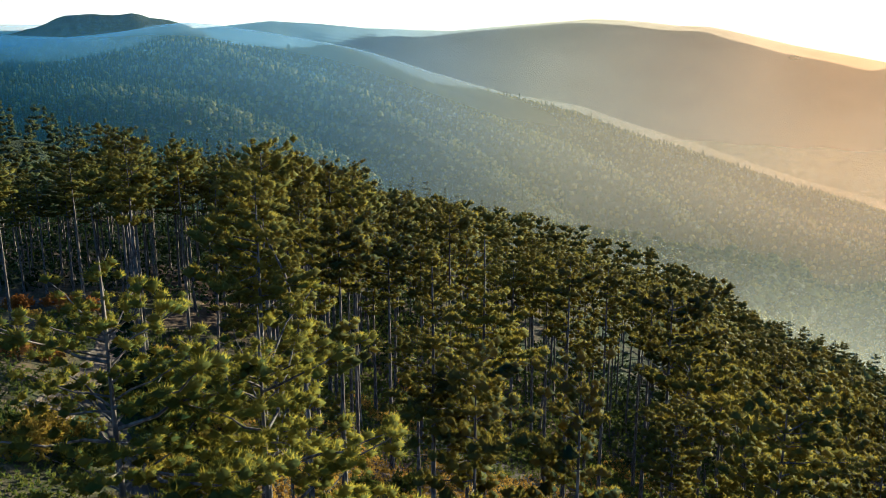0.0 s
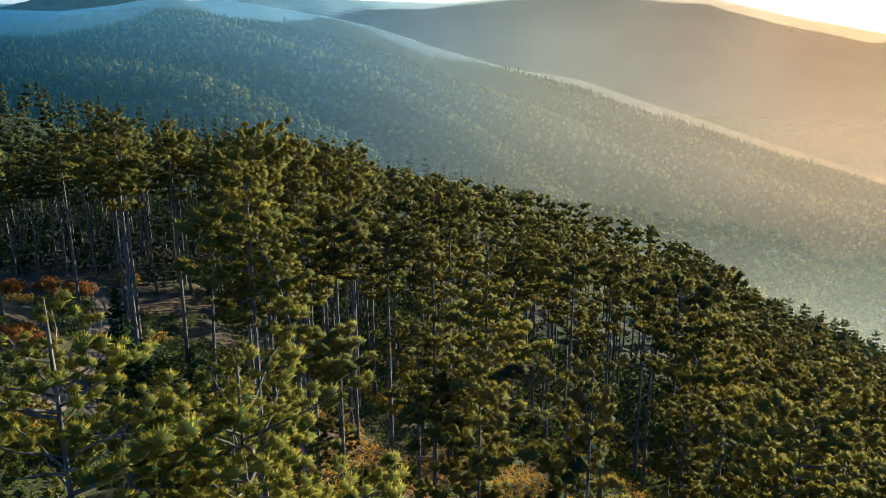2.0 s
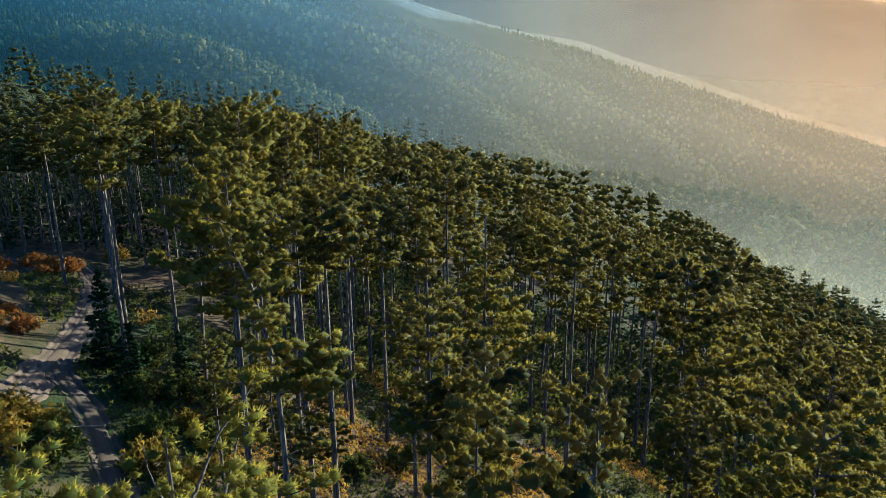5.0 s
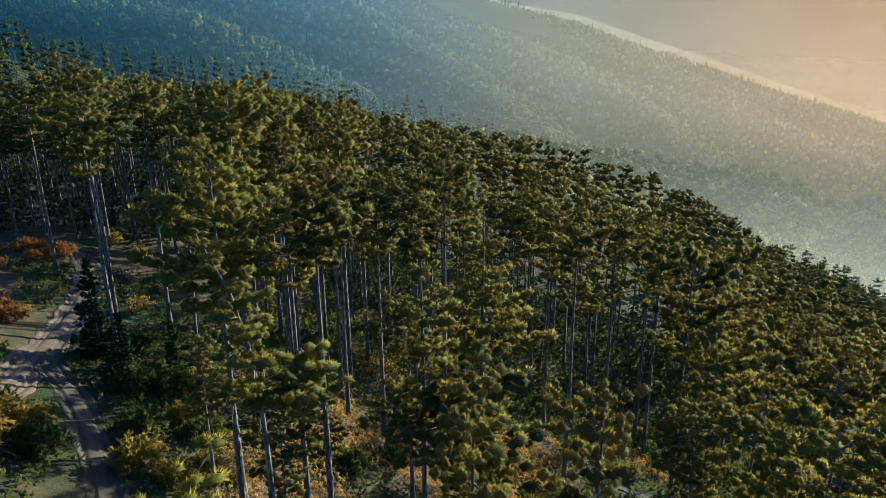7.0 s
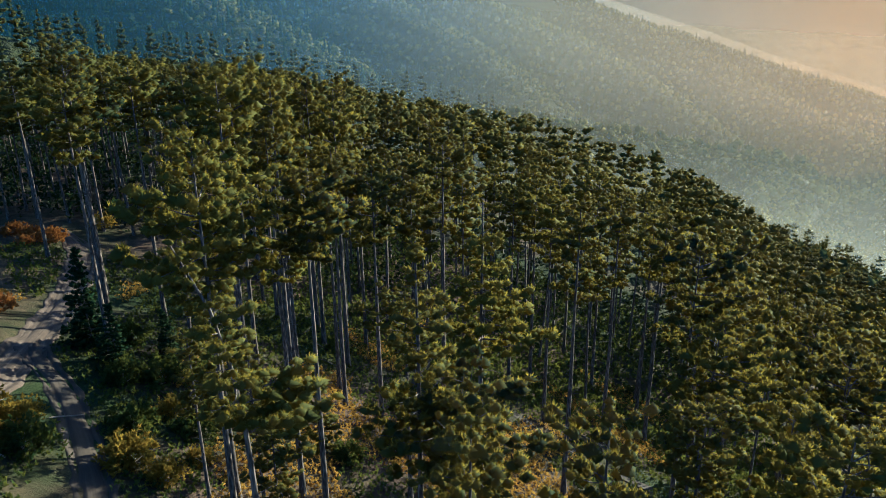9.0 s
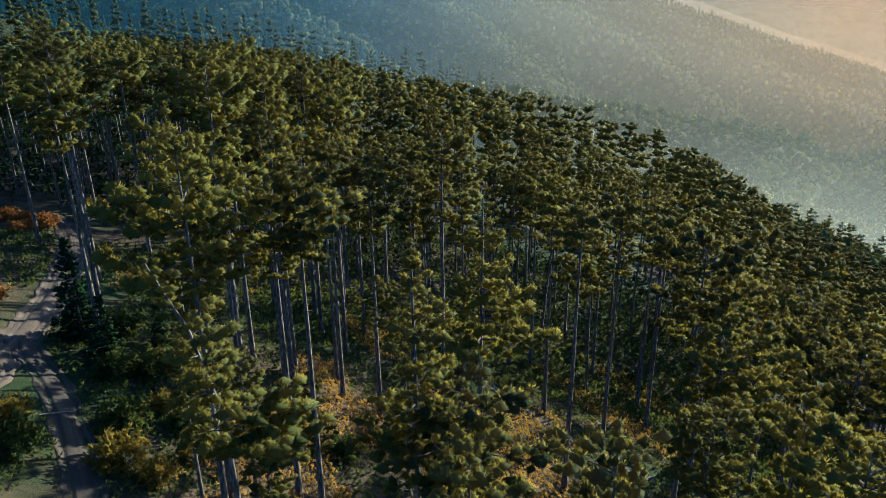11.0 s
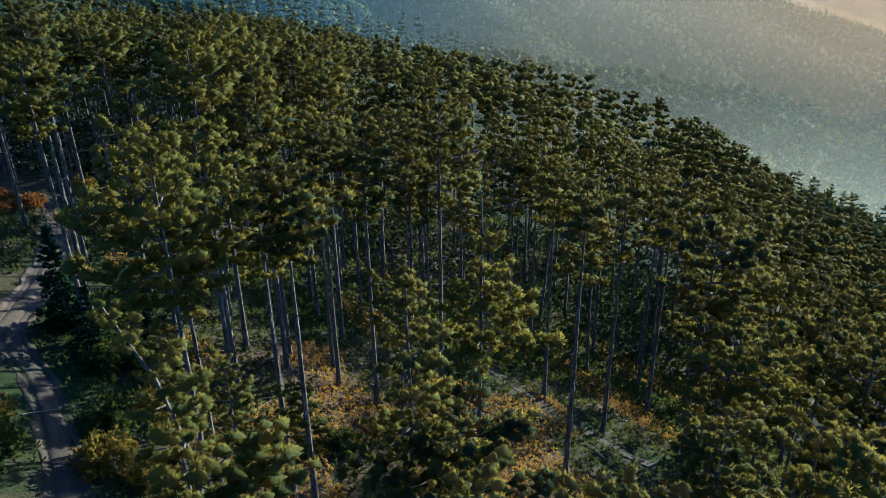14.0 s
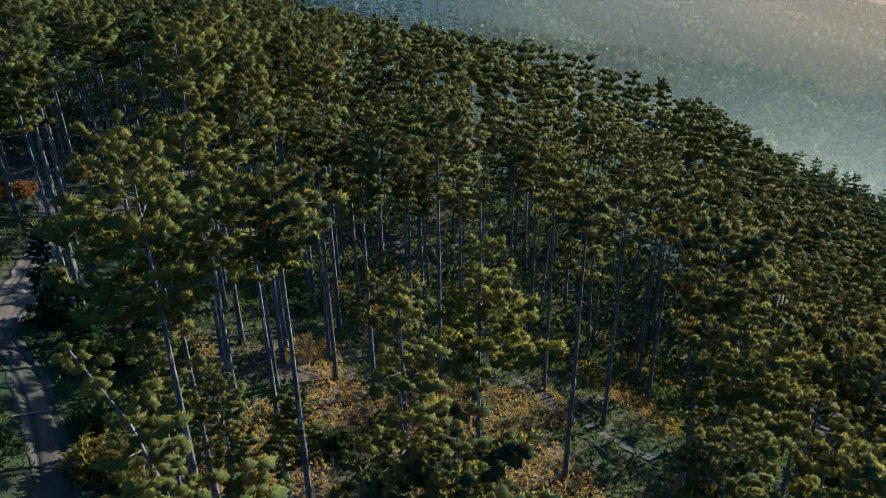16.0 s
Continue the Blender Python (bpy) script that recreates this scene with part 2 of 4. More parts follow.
def puffs(rng, pos, size, needles, width=0.09, length=0.75, flat=0.72, heart=0.62):
    """Shoot clusters: at each place a small dense heart of twigs, bristling all over with needles that turn upwards."""
    n = len(pos)
    th = rng.uniform(0, 6.3, n)
    c, s = np.cos(th)[:, None], np.sin(th)[:, None]
    core = OCTA_V[None] * rng.uniform(0.5, 1.3, (n, 6, 1)) * (size * heart)[:, None, None]
    core = np.stack([core[..., 0] * c - core[..., 1] * s, core[..., 0] * s + core[..., 1] * c, core[..., 2] * flat], -1)
    normal = unit(core + UP * 0.15 * size[:, None, None])
    v1, n1 = (pos[:, None] + core).reshape(-1, 3), normal.reshape(-1, 3)
    f1 = (OCTA_F[None] + 6 * np.arange(n)[:, None, None]).reshape(-1, 3)
    d = unit(rng.normal(size=(n, needles, 3)) + UP * 0.25)
    root = pos[:, None] + d * (1, 1, flat) * (size * heart * 0.62)[:, None, None]
    way = unit(d + UP * 0.45 + rng.normal(0, 0.25, d.shape))
    side = unit(np.cross(way, rng.normal(size=d.shape)))
    ln, w = (size * length)[:, None, None] * rng.uniform(0.5, 1.35, (n, needles, 1)), (size * width)[:, None, None]
    v = np.stack([root - side * w, root + side * w, root + way * ln], 2).reshape(-1, 3, 3)
    dd = d.reshape(-1, 3)
    back = (np.cross(v[:, 1] - v[:, 0], v[:, 2] - v[:, 0]) * dd).sum(1) < 0
    v[back] = v[back][:, [1, 0, 2]]
    f2 = np.arange(3 * len(v)).reshape(-1, 3) + len(v1)
    return np.concatenate([v1, v.reshape(-1, 3)]), np.concatenate([f1, f2]), np.concatenate([n1, np.repeat(unit(dd + UP * 0.2), 3, 0)])


def profile(shape, u):
    """Reach of the limbs over the height of a crown."""
    if shape == "cone":
        return 1.05 - 0.95 * u
    if shape == "spread":
        return 0.55 + 0.5 * math.sin(math.pi * min(1.0, 0.15 + 0.75 * u)) - 0.55 * max(0.0, u - 0.8) / 0.2
    return max(0.25, math.sin(math.pi * (0.16 + 0.76 * u)) ** 0.65)


def pine(seed, H, crown, R, spacing, puff, gap, needles, shape="round", sides=8, limbs_each=(4, 7), dead_top=0.0, lean=0.0, stubs=10, leader=0.0, missing=0.14, width=0.055, length=0.40, heart=0.82):
    """Trunk and limb tubes, and the needle tufts, of a pine of height H whose crown of radius R begins at crown * H."""
    rng = np.random.default_rng(seed)
    wood = Tubes()
    z = np.linspace(0, 1, 12)
    bend = np.cumsum(rng.normal(0, 0.012 * H / 12, (12, 2)), 0) * z[:, None]
    axis = np.stack([bend[:, 0] + lean * H * z ** 8, bend[:, 1], z * H], 1)
    r0 = 0.0080 * H + 0.03
    wood.add(axis, r0 * (1 - 0.86 * z ** 1.15) * np.where(z < 0.01, 1.35, 1.0), sides)

    def on_axis(h):
        return np.array([np.interp(h, axis[:, 2], axis[:, k]) for k in range(3)])

    zc, top = crown * H, H * (1 - dead_top)
    strong = rng.uniform(0, 2 * math.pi)
    P, S = [], []
    h = zc
    while h < top:
        u = (h - zc) / (H - zc)
        k = rng.integers(*limbs_each)
        for a in rng.uniform(0, 2 * math.pi) + np.arange(k) * 2 * math.pi / k + rng.normal(0, 0.28, k):
            if rng.random() < missing:
                continue
            L = max(0.35, R * profile(shape, u) * rng.uniform(0.45, 1.25) * (1 + 0.28 * math.cos(a - strong)))
            rise = 0.02 + 0.6 * u ** 2 + rng.normal(0, 0.10)
            s = np.linspace(0, 1, 6)
            out, across = np.array([math.cos(a), math.sin(a), 0]), np.array([-math.sin(a), math.cos(a), 0])
            base = on_axis(min(h + rng.normal(0, 0.16), top))
            pts = base + out * (L * s)[:, None] + UP * (L * (rise * s + 0.14 * s ** 2.4))[:, None]
            pts[1:, :2] += rng.normal(0, 0.03 * L, (5, 2))
            rl = max(0.012, 0.012 * L + 0.008)
            if sides > 6:
                wood.add(pts, rl * (1.05 - 0.85 * s), 4)
            elif sides > 4:
                wood.add(pts[[0, 3, 5]], rl * (1.05 - 0.85 * s[[0, 3, 5]]), 3)
            # side branches to either hand end in dense shoot clusters that run together into a ragged pad
            n = max(3, int(2 * L / gap + rng.uniform(0.2, 0.8)))
            ss = np.clip(np.linspace(0.28, 1.0, n) + rng.normal(0, 0.06, n), 0.2, 1.05)
            at = np.stack([np.interp(ss, s, pts[:, q]) for q in range(3)], 1)
            hand = np.where(np.arange(n) % 2, 1, -1) * rng.uniform(0.0, 0.46, n) * L * (1.25 - ss)
            P.append(at + across * hand[:, None] + UP * rng.normal(0.05, 0.12, n)[:, None] * puff)
            S.append(puff * (0.5 + 0.5 * min(1.2, L / R)) * rng.uniform(0.7, 1.2, n))
        h += spacing * rng.uniform(0.7, 1.3)
    if not dead_top:
        m = 5
        P.append(on_axis(H) + rng.normal(0, 0.35 * puff, (m, 3)) - UP * 0.5 * puff)
        S.append(np.full(m, puff * 0.55))
    if leader:
        m = int(leader * 12)
        g = np.sort(rng.uniform(0, 1, m))
        a, r = rng.uniform(0, 2 * math.pi, m), 0.30 * (1.15 - g) * leader * rng.uniform(0.3, 1, m)
        P.append(on_axis(H) + np.stack([r * np.cos(a), r * np.sin(a), g * leader], 1))
        S.append(puff * (0.55 - 0.25 * g))
        wood.add([on_axis(H - 0.4), on_axis(H) + (0, 0, leader * 0.5), on_axis(H) + (0, 0, leader)], (0.05, 0.03, 0.01), 5)
    for _ in range(stubs if sides > 4 else 0):
        hh = rng.uniform(0.45 * zc, zc * 1.05) if zc > 3 else rng.uniform(0.2, 0.5) * H
        a, L = rng.uniform(0, 2 * math.pi), rng.uniform(0.4, 0.5 * R + 0.4)
        s = np.linspace(0, 1, 4)
        pts = on_axis(hh) + np.array([math.cos(a), math.sin(a), 0.0]) * (L * s)[:, None] + UP * (L * rng.uniform(-0.3, 0.2) * s ** 1.5)[:, None]
        wood.add(pts, 0.026 * (1.1 - 0.9 * s), 3)
    if dead_top:
        for hh in np.arange(top, H, 0.4):
            a, L = rng.uniform(0, 2 * math.pi), rng.uniform(0.4, 1.1) * (1.3 - (hh - top) / (H - top))
            s = np.linspace(0, 1, 4)
            wood.add(on_axis(hh) + np.array([math.cos(a), math.sin(a), 0.35]) * (L * s)[:, None], 0.024 * (1.1 - 0.9 * s), 3)
    P, S = np.concatenate(P), np.concatenate(S)
    v, f, nrm = puffs(rng, P, S, needles, width, length, heart=heart)
    bulk = unit((P - on_axis(0.5 * (zc + H))) / (R, R, 0.6 * (H - zc)))
    swell = np.concatenate([np.repeat(bulk, 6, 0), np.repeat(bulk, 3 * needles, 0)])
    return wood, unit(nrm * 0.75 + swell * 0.5), (v, f)


def pine_thing(name, label, group, mat, *shape, **more):
    """A pine tree standing at the origin, ready to be copied."""
    wood, nrm, (v, f) = pine(*shape, **more)
    root = new(name)
    tagged(root, label, name.replace("_", " "), group)
    part("trunk", wood.mesh("trunk", BARK), root, "grey-brown trunk and branches")
    part("crown", mesh_of("crown", v, f, mat, True, nrm), root, "layered pads of needles")
    root["height"] = shape[1]
    return root


# ==== the lie of the land ====
AZ = [-75, -45, -32, -25, -18, -10, 0, 10, 16, 20, 27, 31, 36, 50, 75]
FLOOR_R = [400, 400, 400, 410, 420, 440, 490, 600, 690, 750, 880, 900, 800, 600, 500]
FLOOR_Z = [-14, -14, -14, -18, -24, -38, -66, -106, -130, -144, -184, -192, -178, -150, -120]
RIDGE_AZ = [-75, -45, -31.7, -27.3, -24.0, -21.0, -19.0, -17.1, -13.8, -10.5, -7.1, -4.5, -1.9, 0.8, 4.3, 6.9, 9.5, 12.1, 15.0, 17.1, 21.2, 25.0, 28.0, 31.0, 45, 75]
RIDGE_Z = [60, 66, 78, 93, 108, 126, 129, 125, 117, 106, 95, 79, 60, 44, 24, 15, 8, -12, -33, -46, -76, -103, -120, -138, -150, -150]
LEFT_AZ = [-75, -45, -31.5, -29.5, -27.4, -24.6, -23.1, -21.3, -19.8, -18.2, -16.7, -14, -5, 75]
LEFT_Z = [160, 180, 199, 211, 234, 247, 255, 245, 230, 209, 185, 150, -40, -150]
FAR_AZ = [-75, -45, -31, -19.0, -13.8, -10.4, -6.6, -0.2, 2.9, 6.7, 10.5, 13.8, 16.6, 18.9, 22.3, 24.9, 27.7, 30.0, 45, 75]
FAR_Z = [250, 270, 300, 335, 376, 371, 355, 345, 360, 375, 387, 373, 350, 341, 291, 252, 217, 186, 150, 170]
SPUR_AZ = [-75, -45, -29.8, -28.7, -24.6, -21.2, -18.2, -13.6, -9.6, -5.4, -0.4, 3.8, 9.0, 11.1, 14.5, 17.4, 21.4, 24.4, 26.4, 28.4, 29.5, 31.2, 45, 75]
SPUR_Z = [30, 26, 17, 15, 8, 2, -1, -5, -12, -19, -31, -38, -46, -50, -56, -60, -61, -65, -72, -86, -85, -75, -60, -60]


def wave(x, y, scale, seed=0.0):
    """Cheap smooth unevenness from a few crossing sine waves, -1 to 1."""
    x, y = x / scale, y / scale
    return (np.sin(1.7 * x + 1.3 * np.sin(0.9 * y + seed) + seed) * np.cos(1.3 * y - 1.1 * np.sin(0.7 * x + 2 * seed)) + 0.5 * np.sin(3.1 * x + 2.3 * y + 3 * seed)) / 1.5


def ease(k):
    k = np.clip(k, 0, 1)
    return k * k * (3 - 2 * k)


def spur_reach(az):
    return np.interp(az, [-35, -15, 0, 15, 30], [310, 330, 390, 440, 460])


def near_ground(x, y):
    gx = -0.33 * np.maximum(x, -50) - 0.25 * np.maximum(x - 56, 0) - 0.04 * np.minimum(x + 50, 0)
    gy = 0.22 * (np.minimum(y, 90) + 6 * (1 - np.exp(-np.maximum(y - 90, 0) / 6)))
    gy = gy + 0.03 * np.maximum(y - 140, 0)
    return 6 + gx - np.maximum(gy, -10)


def ground(x, y, folds=True):
    """Height of the land: a hillside under the flight, a wooded hill across the valley, mountains behind."""
    x, y = np.asarray(x, float), np.asarray(y, float)
    r, az = np.hypot(x, y) + 1e-6, np.degrees(np.arctan2(x, y))
    near = near_ground(x, y)
    edge = 190.0
    nx, ny = x / r * np.minimum(r, edge), y / r * np.minimum(r, edge)
    brink = near_ground(nx, ny)
    fr, fz = np.interp(az, AZ, FLOOR_R), np.interp(az, AZ, FLOOR_Z)
    rz, lz, mz = np.interp(az, RIDGE_AZ, RIDGE_Z), np.interp(az, LEFT_AZ, LEFT_Z), np.interp(az, FAR_AZ, FAR_Z)
    z = np.where(r < edge, near, brink + (fz - brink) * ease((r - edge) / (fr - edge)) ** 0.8)
    z = np.where(r > fr, fz + (rz - fz) * (0.35 * ease((r - fr) / (1300 - fr)) + 0.65 * np.clip((r - fr) / (1300 - fr), 0, 1) ** 0.85), z)
    low = np.minimum(rz, lz) - 110
    z = np.where(r > 1300, rz + (low - rz) * ease((r - 1300) / 350), z)
    z = np.where(r > 1650, low + (lz - low) * ease((r - 1650) / 400), z)
    z = np.where(r > 2050, lz + (lz - 60 - lz) * ease((r - 2050) / 250), z)
    z = np.where(r > 2300, lz - 60 + (mz - lz + 60) * np.clip((r - 2300) / 900, 0, 1), z)
    z = np.where(r > 3200, mz - 0.25 * (r - 3200), z)
    # spurs and gullies of the hill, running down towards the right
    if not folds:
        return z
    hill = ease((r - fr * 0.9) / 250) * ease((1300 - r) / 140)
    u = (x * 0.73 - y * 0.69)
    v = (x * 0.69 + y * 0.73)
    z = z + hill * ((9 + 16 * ease((az + 25) / 20)) * np.sin(v / 36 + 0.9 * np.sin(u / 170)) + 3 * wave(x, y, 60, 1.0))
    spur = np.interp(az, SPUR_AZ, SPUR_Z)
    rs = spur_reach(az)
    spur = spur - np.where(r < rs, 0.30, 0.5) * np.abs(r - rs) + 2.5 * wave(x, y, 38, 1.4)
    z = np.where((r > 190) & (r < 800), np.maximum(z, spur), z)
    z = z + ease((r - 1500) / 300) * (14 * wave(x, y, 160, 2.0) + 5 * wave(x, y, 47, 0.4)) * ease(np.abs(r - 3200) / 250)
    z = z + 0.5 * wave(x, y, 9.0, 0.3) * ease((r - 3) / 20) * ease((800 - r) / 200)
    return z


ROAD = [(-75, 99.5), (-60, 98.6), (-53.9, 98.0), (-50.8, 97.7), (-48.1, 96.7), (-45.6, 93.2), (-43.0, 87.8), (-40.4, 81.5), (-38.2, 75.5), (-36.7, 70.0), (-35.6, 65.5), (-34.3, 60.0), (-33.0, 55.5), (-32.0, 50.1), (-31.0, 44.0), (-31.0, 30.0), (-32.0, 10.0)]
TRACK = [(-34.6, 62.8), (-31.9, 59.9), (-29.5, 57.7), (-26.1, 53.0), (-23.2, 48.6), (-20.6, 44.8), (-17.5, 38.0), (-15.5, 30.0)]
TRAIL_A = [(-24.0, 128.0), (-17.0, 121.3), (-12.2, 118.0), (-7.4, 111.5), (-3.0, 105.0)]
TRAIL_B = [(5.5, 84.0), (8.4, 80.6), (10.5, 77.2), (13.0, 74.0), (15.6, 72.3), (18.4, 69.5), (22.0, 68.0)]


def line_points(pts, step):
    pts = np.array(pts, float)
    for _ in range(2):   # round the corners
        a, b = pts[:-1] * 0.75 + pts[1:] * 0.25, pts[:-1] * 0.25 + pts[1:] * 0.75
        pts = np.concatenate([pts[:1], np.stack([a, b], 1).reshape(-1, 2), pts[-1:]])
    d = np.r_[0, np.cumsum(np.linalg.norm(np.diff(pts, axis=0), axis=1))]
    s = np.arange(0, d[-1], step)
    return np.stack([np.interp(s, d, pts[:, 0]), np.interp(s, d, pts[:, 1])], 1)


ROADS = [(line_points(ROAD, 0.5), 1.9), (line_points(TRACK, 0.5), 1.3), (line_points(TRAIL_A, 0.5), 0.7), (line_points(TRAIL_B, 0.5), 0.8)]


def off_road(x, y):
    """Distance from the edge of the nearest way."""
    best = np.full(np.shape(x), 1e9)
    for pts, half in ROADS:
        q = pts[::4]
        d = np.sqrt(((np.asarray(x)[..., None] - q[:, 0]) ** 2 + (np.asarray(y)[..., None] - q[:, 1]) ** 2).min(-1)) - half
        best = np.minimum(best, d)
    return best


def build_ground():
    az = np.radians(np.r_[np.arange(-180, -52, 4.0), np.arange(-48, 48, 0.6), np.arange(52, 180, 4.0)])
    rr = np.r_[0.0, np.geomspace(2.0, 4600, 330)]
    A, Rr = np.meshgrid(az, rr)
    x, y = Rr * np.sin(A), Rr * np.cos(A)
    z = ground(x, y)
    close = Rr < 140
    sink = np.zeros_like(z)
    sink[close] = 0.22 * (1 - ease((off_road(x[close], y[close]) + 0.6) / 1.0))
    z = z - sink
    n = len(az)
    i = np.arange(len(rr) - 1)[:, None] * n + np.arange(n)[None]
    j = np.arange(len(rr) - 1)[:, None] * n + (np.arange(n)[None] + 1) % n
    f = np.stack([i, i + n, j + n, j], -1).reshape(-1, 4)
    ob = new("ground", mesh_of("ground", np.stack([x, y, z], -1).reshape(-1, 3), f, GROUND, True))
    tagged(ob, "wooded mountain land with a brown needle-strewn forest floor", "ground", kind="structure")


def build_way(name, label, pts, half, ruts, mat):
    """A dirt way laid on the land, with wheel ruts pressed into it and ragged edges."""
    d = np.gradient(pts, axis=0)
    d /= np.linalg.norm(d, axis=1)[:, None]
    side = np.stack([d[:, 1], -d[:, 0]], 1)
    w = np.linspace(-1, 1, 23)
    s = np.arange(len(pts)) * 0.5
    rag = 1 + 0.10 * np.sin(s * 0.9) + 0.07 * np.sin(s * 2.3 + 1)
    off = w[None] * half * rag[:, None]
    x, y = pts[:, 0, None] + side[:, 0, None] * off, pts[:, 1, None] + side[:, 1, None] * off
    z = ground(x, y) - 0.02
    for c in ruts:
        z = z - 0.17 * np.exp(-(((off - c - 0.08 * np.sin(s * 0.35)[:, None]) / 0.17) ** 2))
    z = z - 0.30 * np.clip(np.abs(w)[None] - 0.86, 0, 1) / 0.14 + 0.015 * np.sin(x * 7.1) * np.sin(y * 6.3)
    m = len(w)
    i = np.arange(len(pts) - 1)[:, None] * m + np.arange(m - 1)[None]
    f = np.stack([i, i + 1, i + m + 1, i + m], -1).reshape(-1, 4)
    me = mesh_of(name, np.stack([x, y, z], -1).reshape(-1, 3), f, mat, True)
    uvs = np.stack([np.tile(w * 0.5 + 0.5, len(pts)), np.repeat(s, m)], 1)
    me.uv_layers.new(name="UVMap").data.foreach_set("uv", uvs[f.ravel()].astype(np.float32).ravel())
    ob = new(name, me)
    tagged(ob, label, "dirt road" if ruts else "footpath", kind="structure")


build_ground()
build_way("road", "pale dry dirt forest road with wheel ruts", ROADS[0][0], 1.75, (-1.05, -0.62, 0.62, 1.05), DIRT)
build_way("track", "dark rutted dirt track branching off the road", ROADS[1][0], 1.4, (-0.7, 0.7), EARTH)
build_way("path", "narrow bare earth path through the pines", ROADS[2][0], 0.7, (), EARTH)
build_way("path", "narrow stony path through the bracken", ROADS[3][0], 0.7, (), EARTH)


# ==== haze sheets, tinted like lit air ====
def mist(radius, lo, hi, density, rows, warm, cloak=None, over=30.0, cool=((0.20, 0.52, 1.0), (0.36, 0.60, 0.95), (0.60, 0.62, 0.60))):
    """A curtain of painted haze round part of the valley, or, with cloak, a veil of it lying close over far slopes out
    to that radius.
    """
    az = np.radians(np.arange(-62, 63, 2.0))
    n, m = len(az), 25 if cloak else 9
    lines = []
    for k in np.linspace(0, 1, m):
        inner = np.interp(np.degrees(az), AZ, FLOOR_R) if radius is None else radius
        r = inner + (cloak - inner) * k if cloak else radius
        x, y = r * np.sin(az), r * np.cos(az)
        z = ground(x, y, False) + 19 + over * min(1, 6 * k) * (1 - k) ** 0.7 if cloak else np.full(n, 30 + radius * (math.tan(radians(lo)) * (1 - k) + math.tan(radians(hi)) * k))
        lines.append(np.stack([x, y, z], 1))
    i = np.arange(m - 1)[:, None] * n + np.arange(n - 1)[None]
    f = np.stack([i, i + 1, i + n + 1, i + n], -1).reshape(-1, 4)
    inward = np.tile(np.stack([-np.sin(az), -np.cos(az), 0 * az], 1), (m, 1))
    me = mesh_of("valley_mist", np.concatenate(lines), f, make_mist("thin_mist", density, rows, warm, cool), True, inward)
    uvs = np.stack([np.tile(np.linspace(0, 1, n), m), np.repeat(np.linspace(0, 1, m), n)], 1)
    me.uv_layers.new(name="UVMap").data.foreach_set("uv", uvs[f.ravel()].astype(np.float32).ravel())
    tagged(new("valley_mist", me), "thin haze sheet, its colour tinted like lit air", "haze", kind="stuff")


# Tints that imitate lit air: valley grey, sun-side gold, whitened sky.
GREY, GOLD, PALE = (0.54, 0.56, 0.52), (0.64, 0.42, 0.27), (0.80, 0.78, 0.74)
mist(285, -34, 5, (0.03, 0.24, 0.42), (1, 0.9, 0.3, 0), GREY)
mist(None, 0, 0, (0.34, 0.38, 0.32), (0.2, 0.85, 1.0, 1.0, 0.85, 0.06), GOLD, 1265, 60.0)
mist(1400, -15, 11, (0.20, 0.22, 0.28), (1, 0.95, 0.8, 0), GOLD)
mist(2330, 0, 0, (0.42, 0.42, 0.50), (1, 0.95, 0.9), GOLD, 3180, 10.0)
# Pale sheet added before the sky to whiten it.
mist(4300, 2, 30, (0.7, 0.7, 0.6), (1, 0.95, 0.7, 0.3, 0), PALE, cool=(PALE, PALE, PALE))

# ==== pines of the near hillside ====
TALL = "tall black pine with a bare grey trunk and high flat-layered crown"
OPEN = "black pine with a broad ragged dark green crown"
YOUNG = "young bushy black pine with dense yellow-green tufts, sunlight put in their colour"
GROUP = "pines of the hillside"
# templates: close ones with fine tufts, and lighter ones for the depth of the forest
near_kinds = [
    pine_thing("pine_tree", OPEN, GROUP, NEEDLES, 11, 24, 0.68, 2.9, 0.86, 0.43, 0.48, 46, stubs=16),
    pine_thing("pine_tree", OPEN, GROUP, NEEDLES, 12, 24, 0.72, 3.1, 0.88, 0.43, 0.48, 46, "spread", stubs=16),
    pine_thing("pine_tree", OPEN, GROUP, NEEDLES, 13, 24, 0.66, 2.8, 0.92, 0.43, 0.48, 46, stubs=16, missing=0.25),
    pine_thing("pine_tree", TALL, GROUP, NEEDLES, 14, 25, 0.72, 2.7, 1.05, 0.50, 0.62, 24, stubs=14, missing=0.25, width=0.075),
    pine_thing("pine_tree", TALL, GROUP, NEEDLES, 15, 26, 0.75, 2.6, 1.05, 0.50, 0.62, 24, "spread", stubs=14, missing=0.2, width=0.075),
]
bushy_kind = pine_thing("pine_tree", YOUNG, GROUP, NEEDLES_SUNLIT, 16, 23, 0.75, 3.0, 0.46, 0.25, 0.29, 70, leader=1.3, width=0.036, length=0.44, heart=0.72)
snag_kind = pine_thing("pine_tree", "black pine with a bare dead spire above its crown", GROUP, NEEDLES, 17, 25, 0.66, 3.3, 0.86, 0.43, 0.48, 46, "cone", dead_top=0.07, stubs=26)
lean_kind = pine_thing("pine_tree", "black pine with a leaning bleached top shoot", GROUP, NEEDLES, 18, 24, 0.74, 2.1, 0.62, 0.33, 0.36, 84, "cone", lean=-0.075, stubs=16, width=0.032, length=0.34)
cone_kind = pine_thing("pine_tree", "tall dark black pine with a pointed crown", GROUP, NEEDLES, 20, 24, 0.60, 2.9, 0.78, 0.42, 0.47, 46, "cone", stubs=18, leader=0.8)
round_kind = pine_thing("pine_tree", "black pine with a small round dense dark crown", GROUP, NEEDLES, 19, 24, 0.83, 2.4, 0.60, 0.43, 0.48, 46, stubs=18)
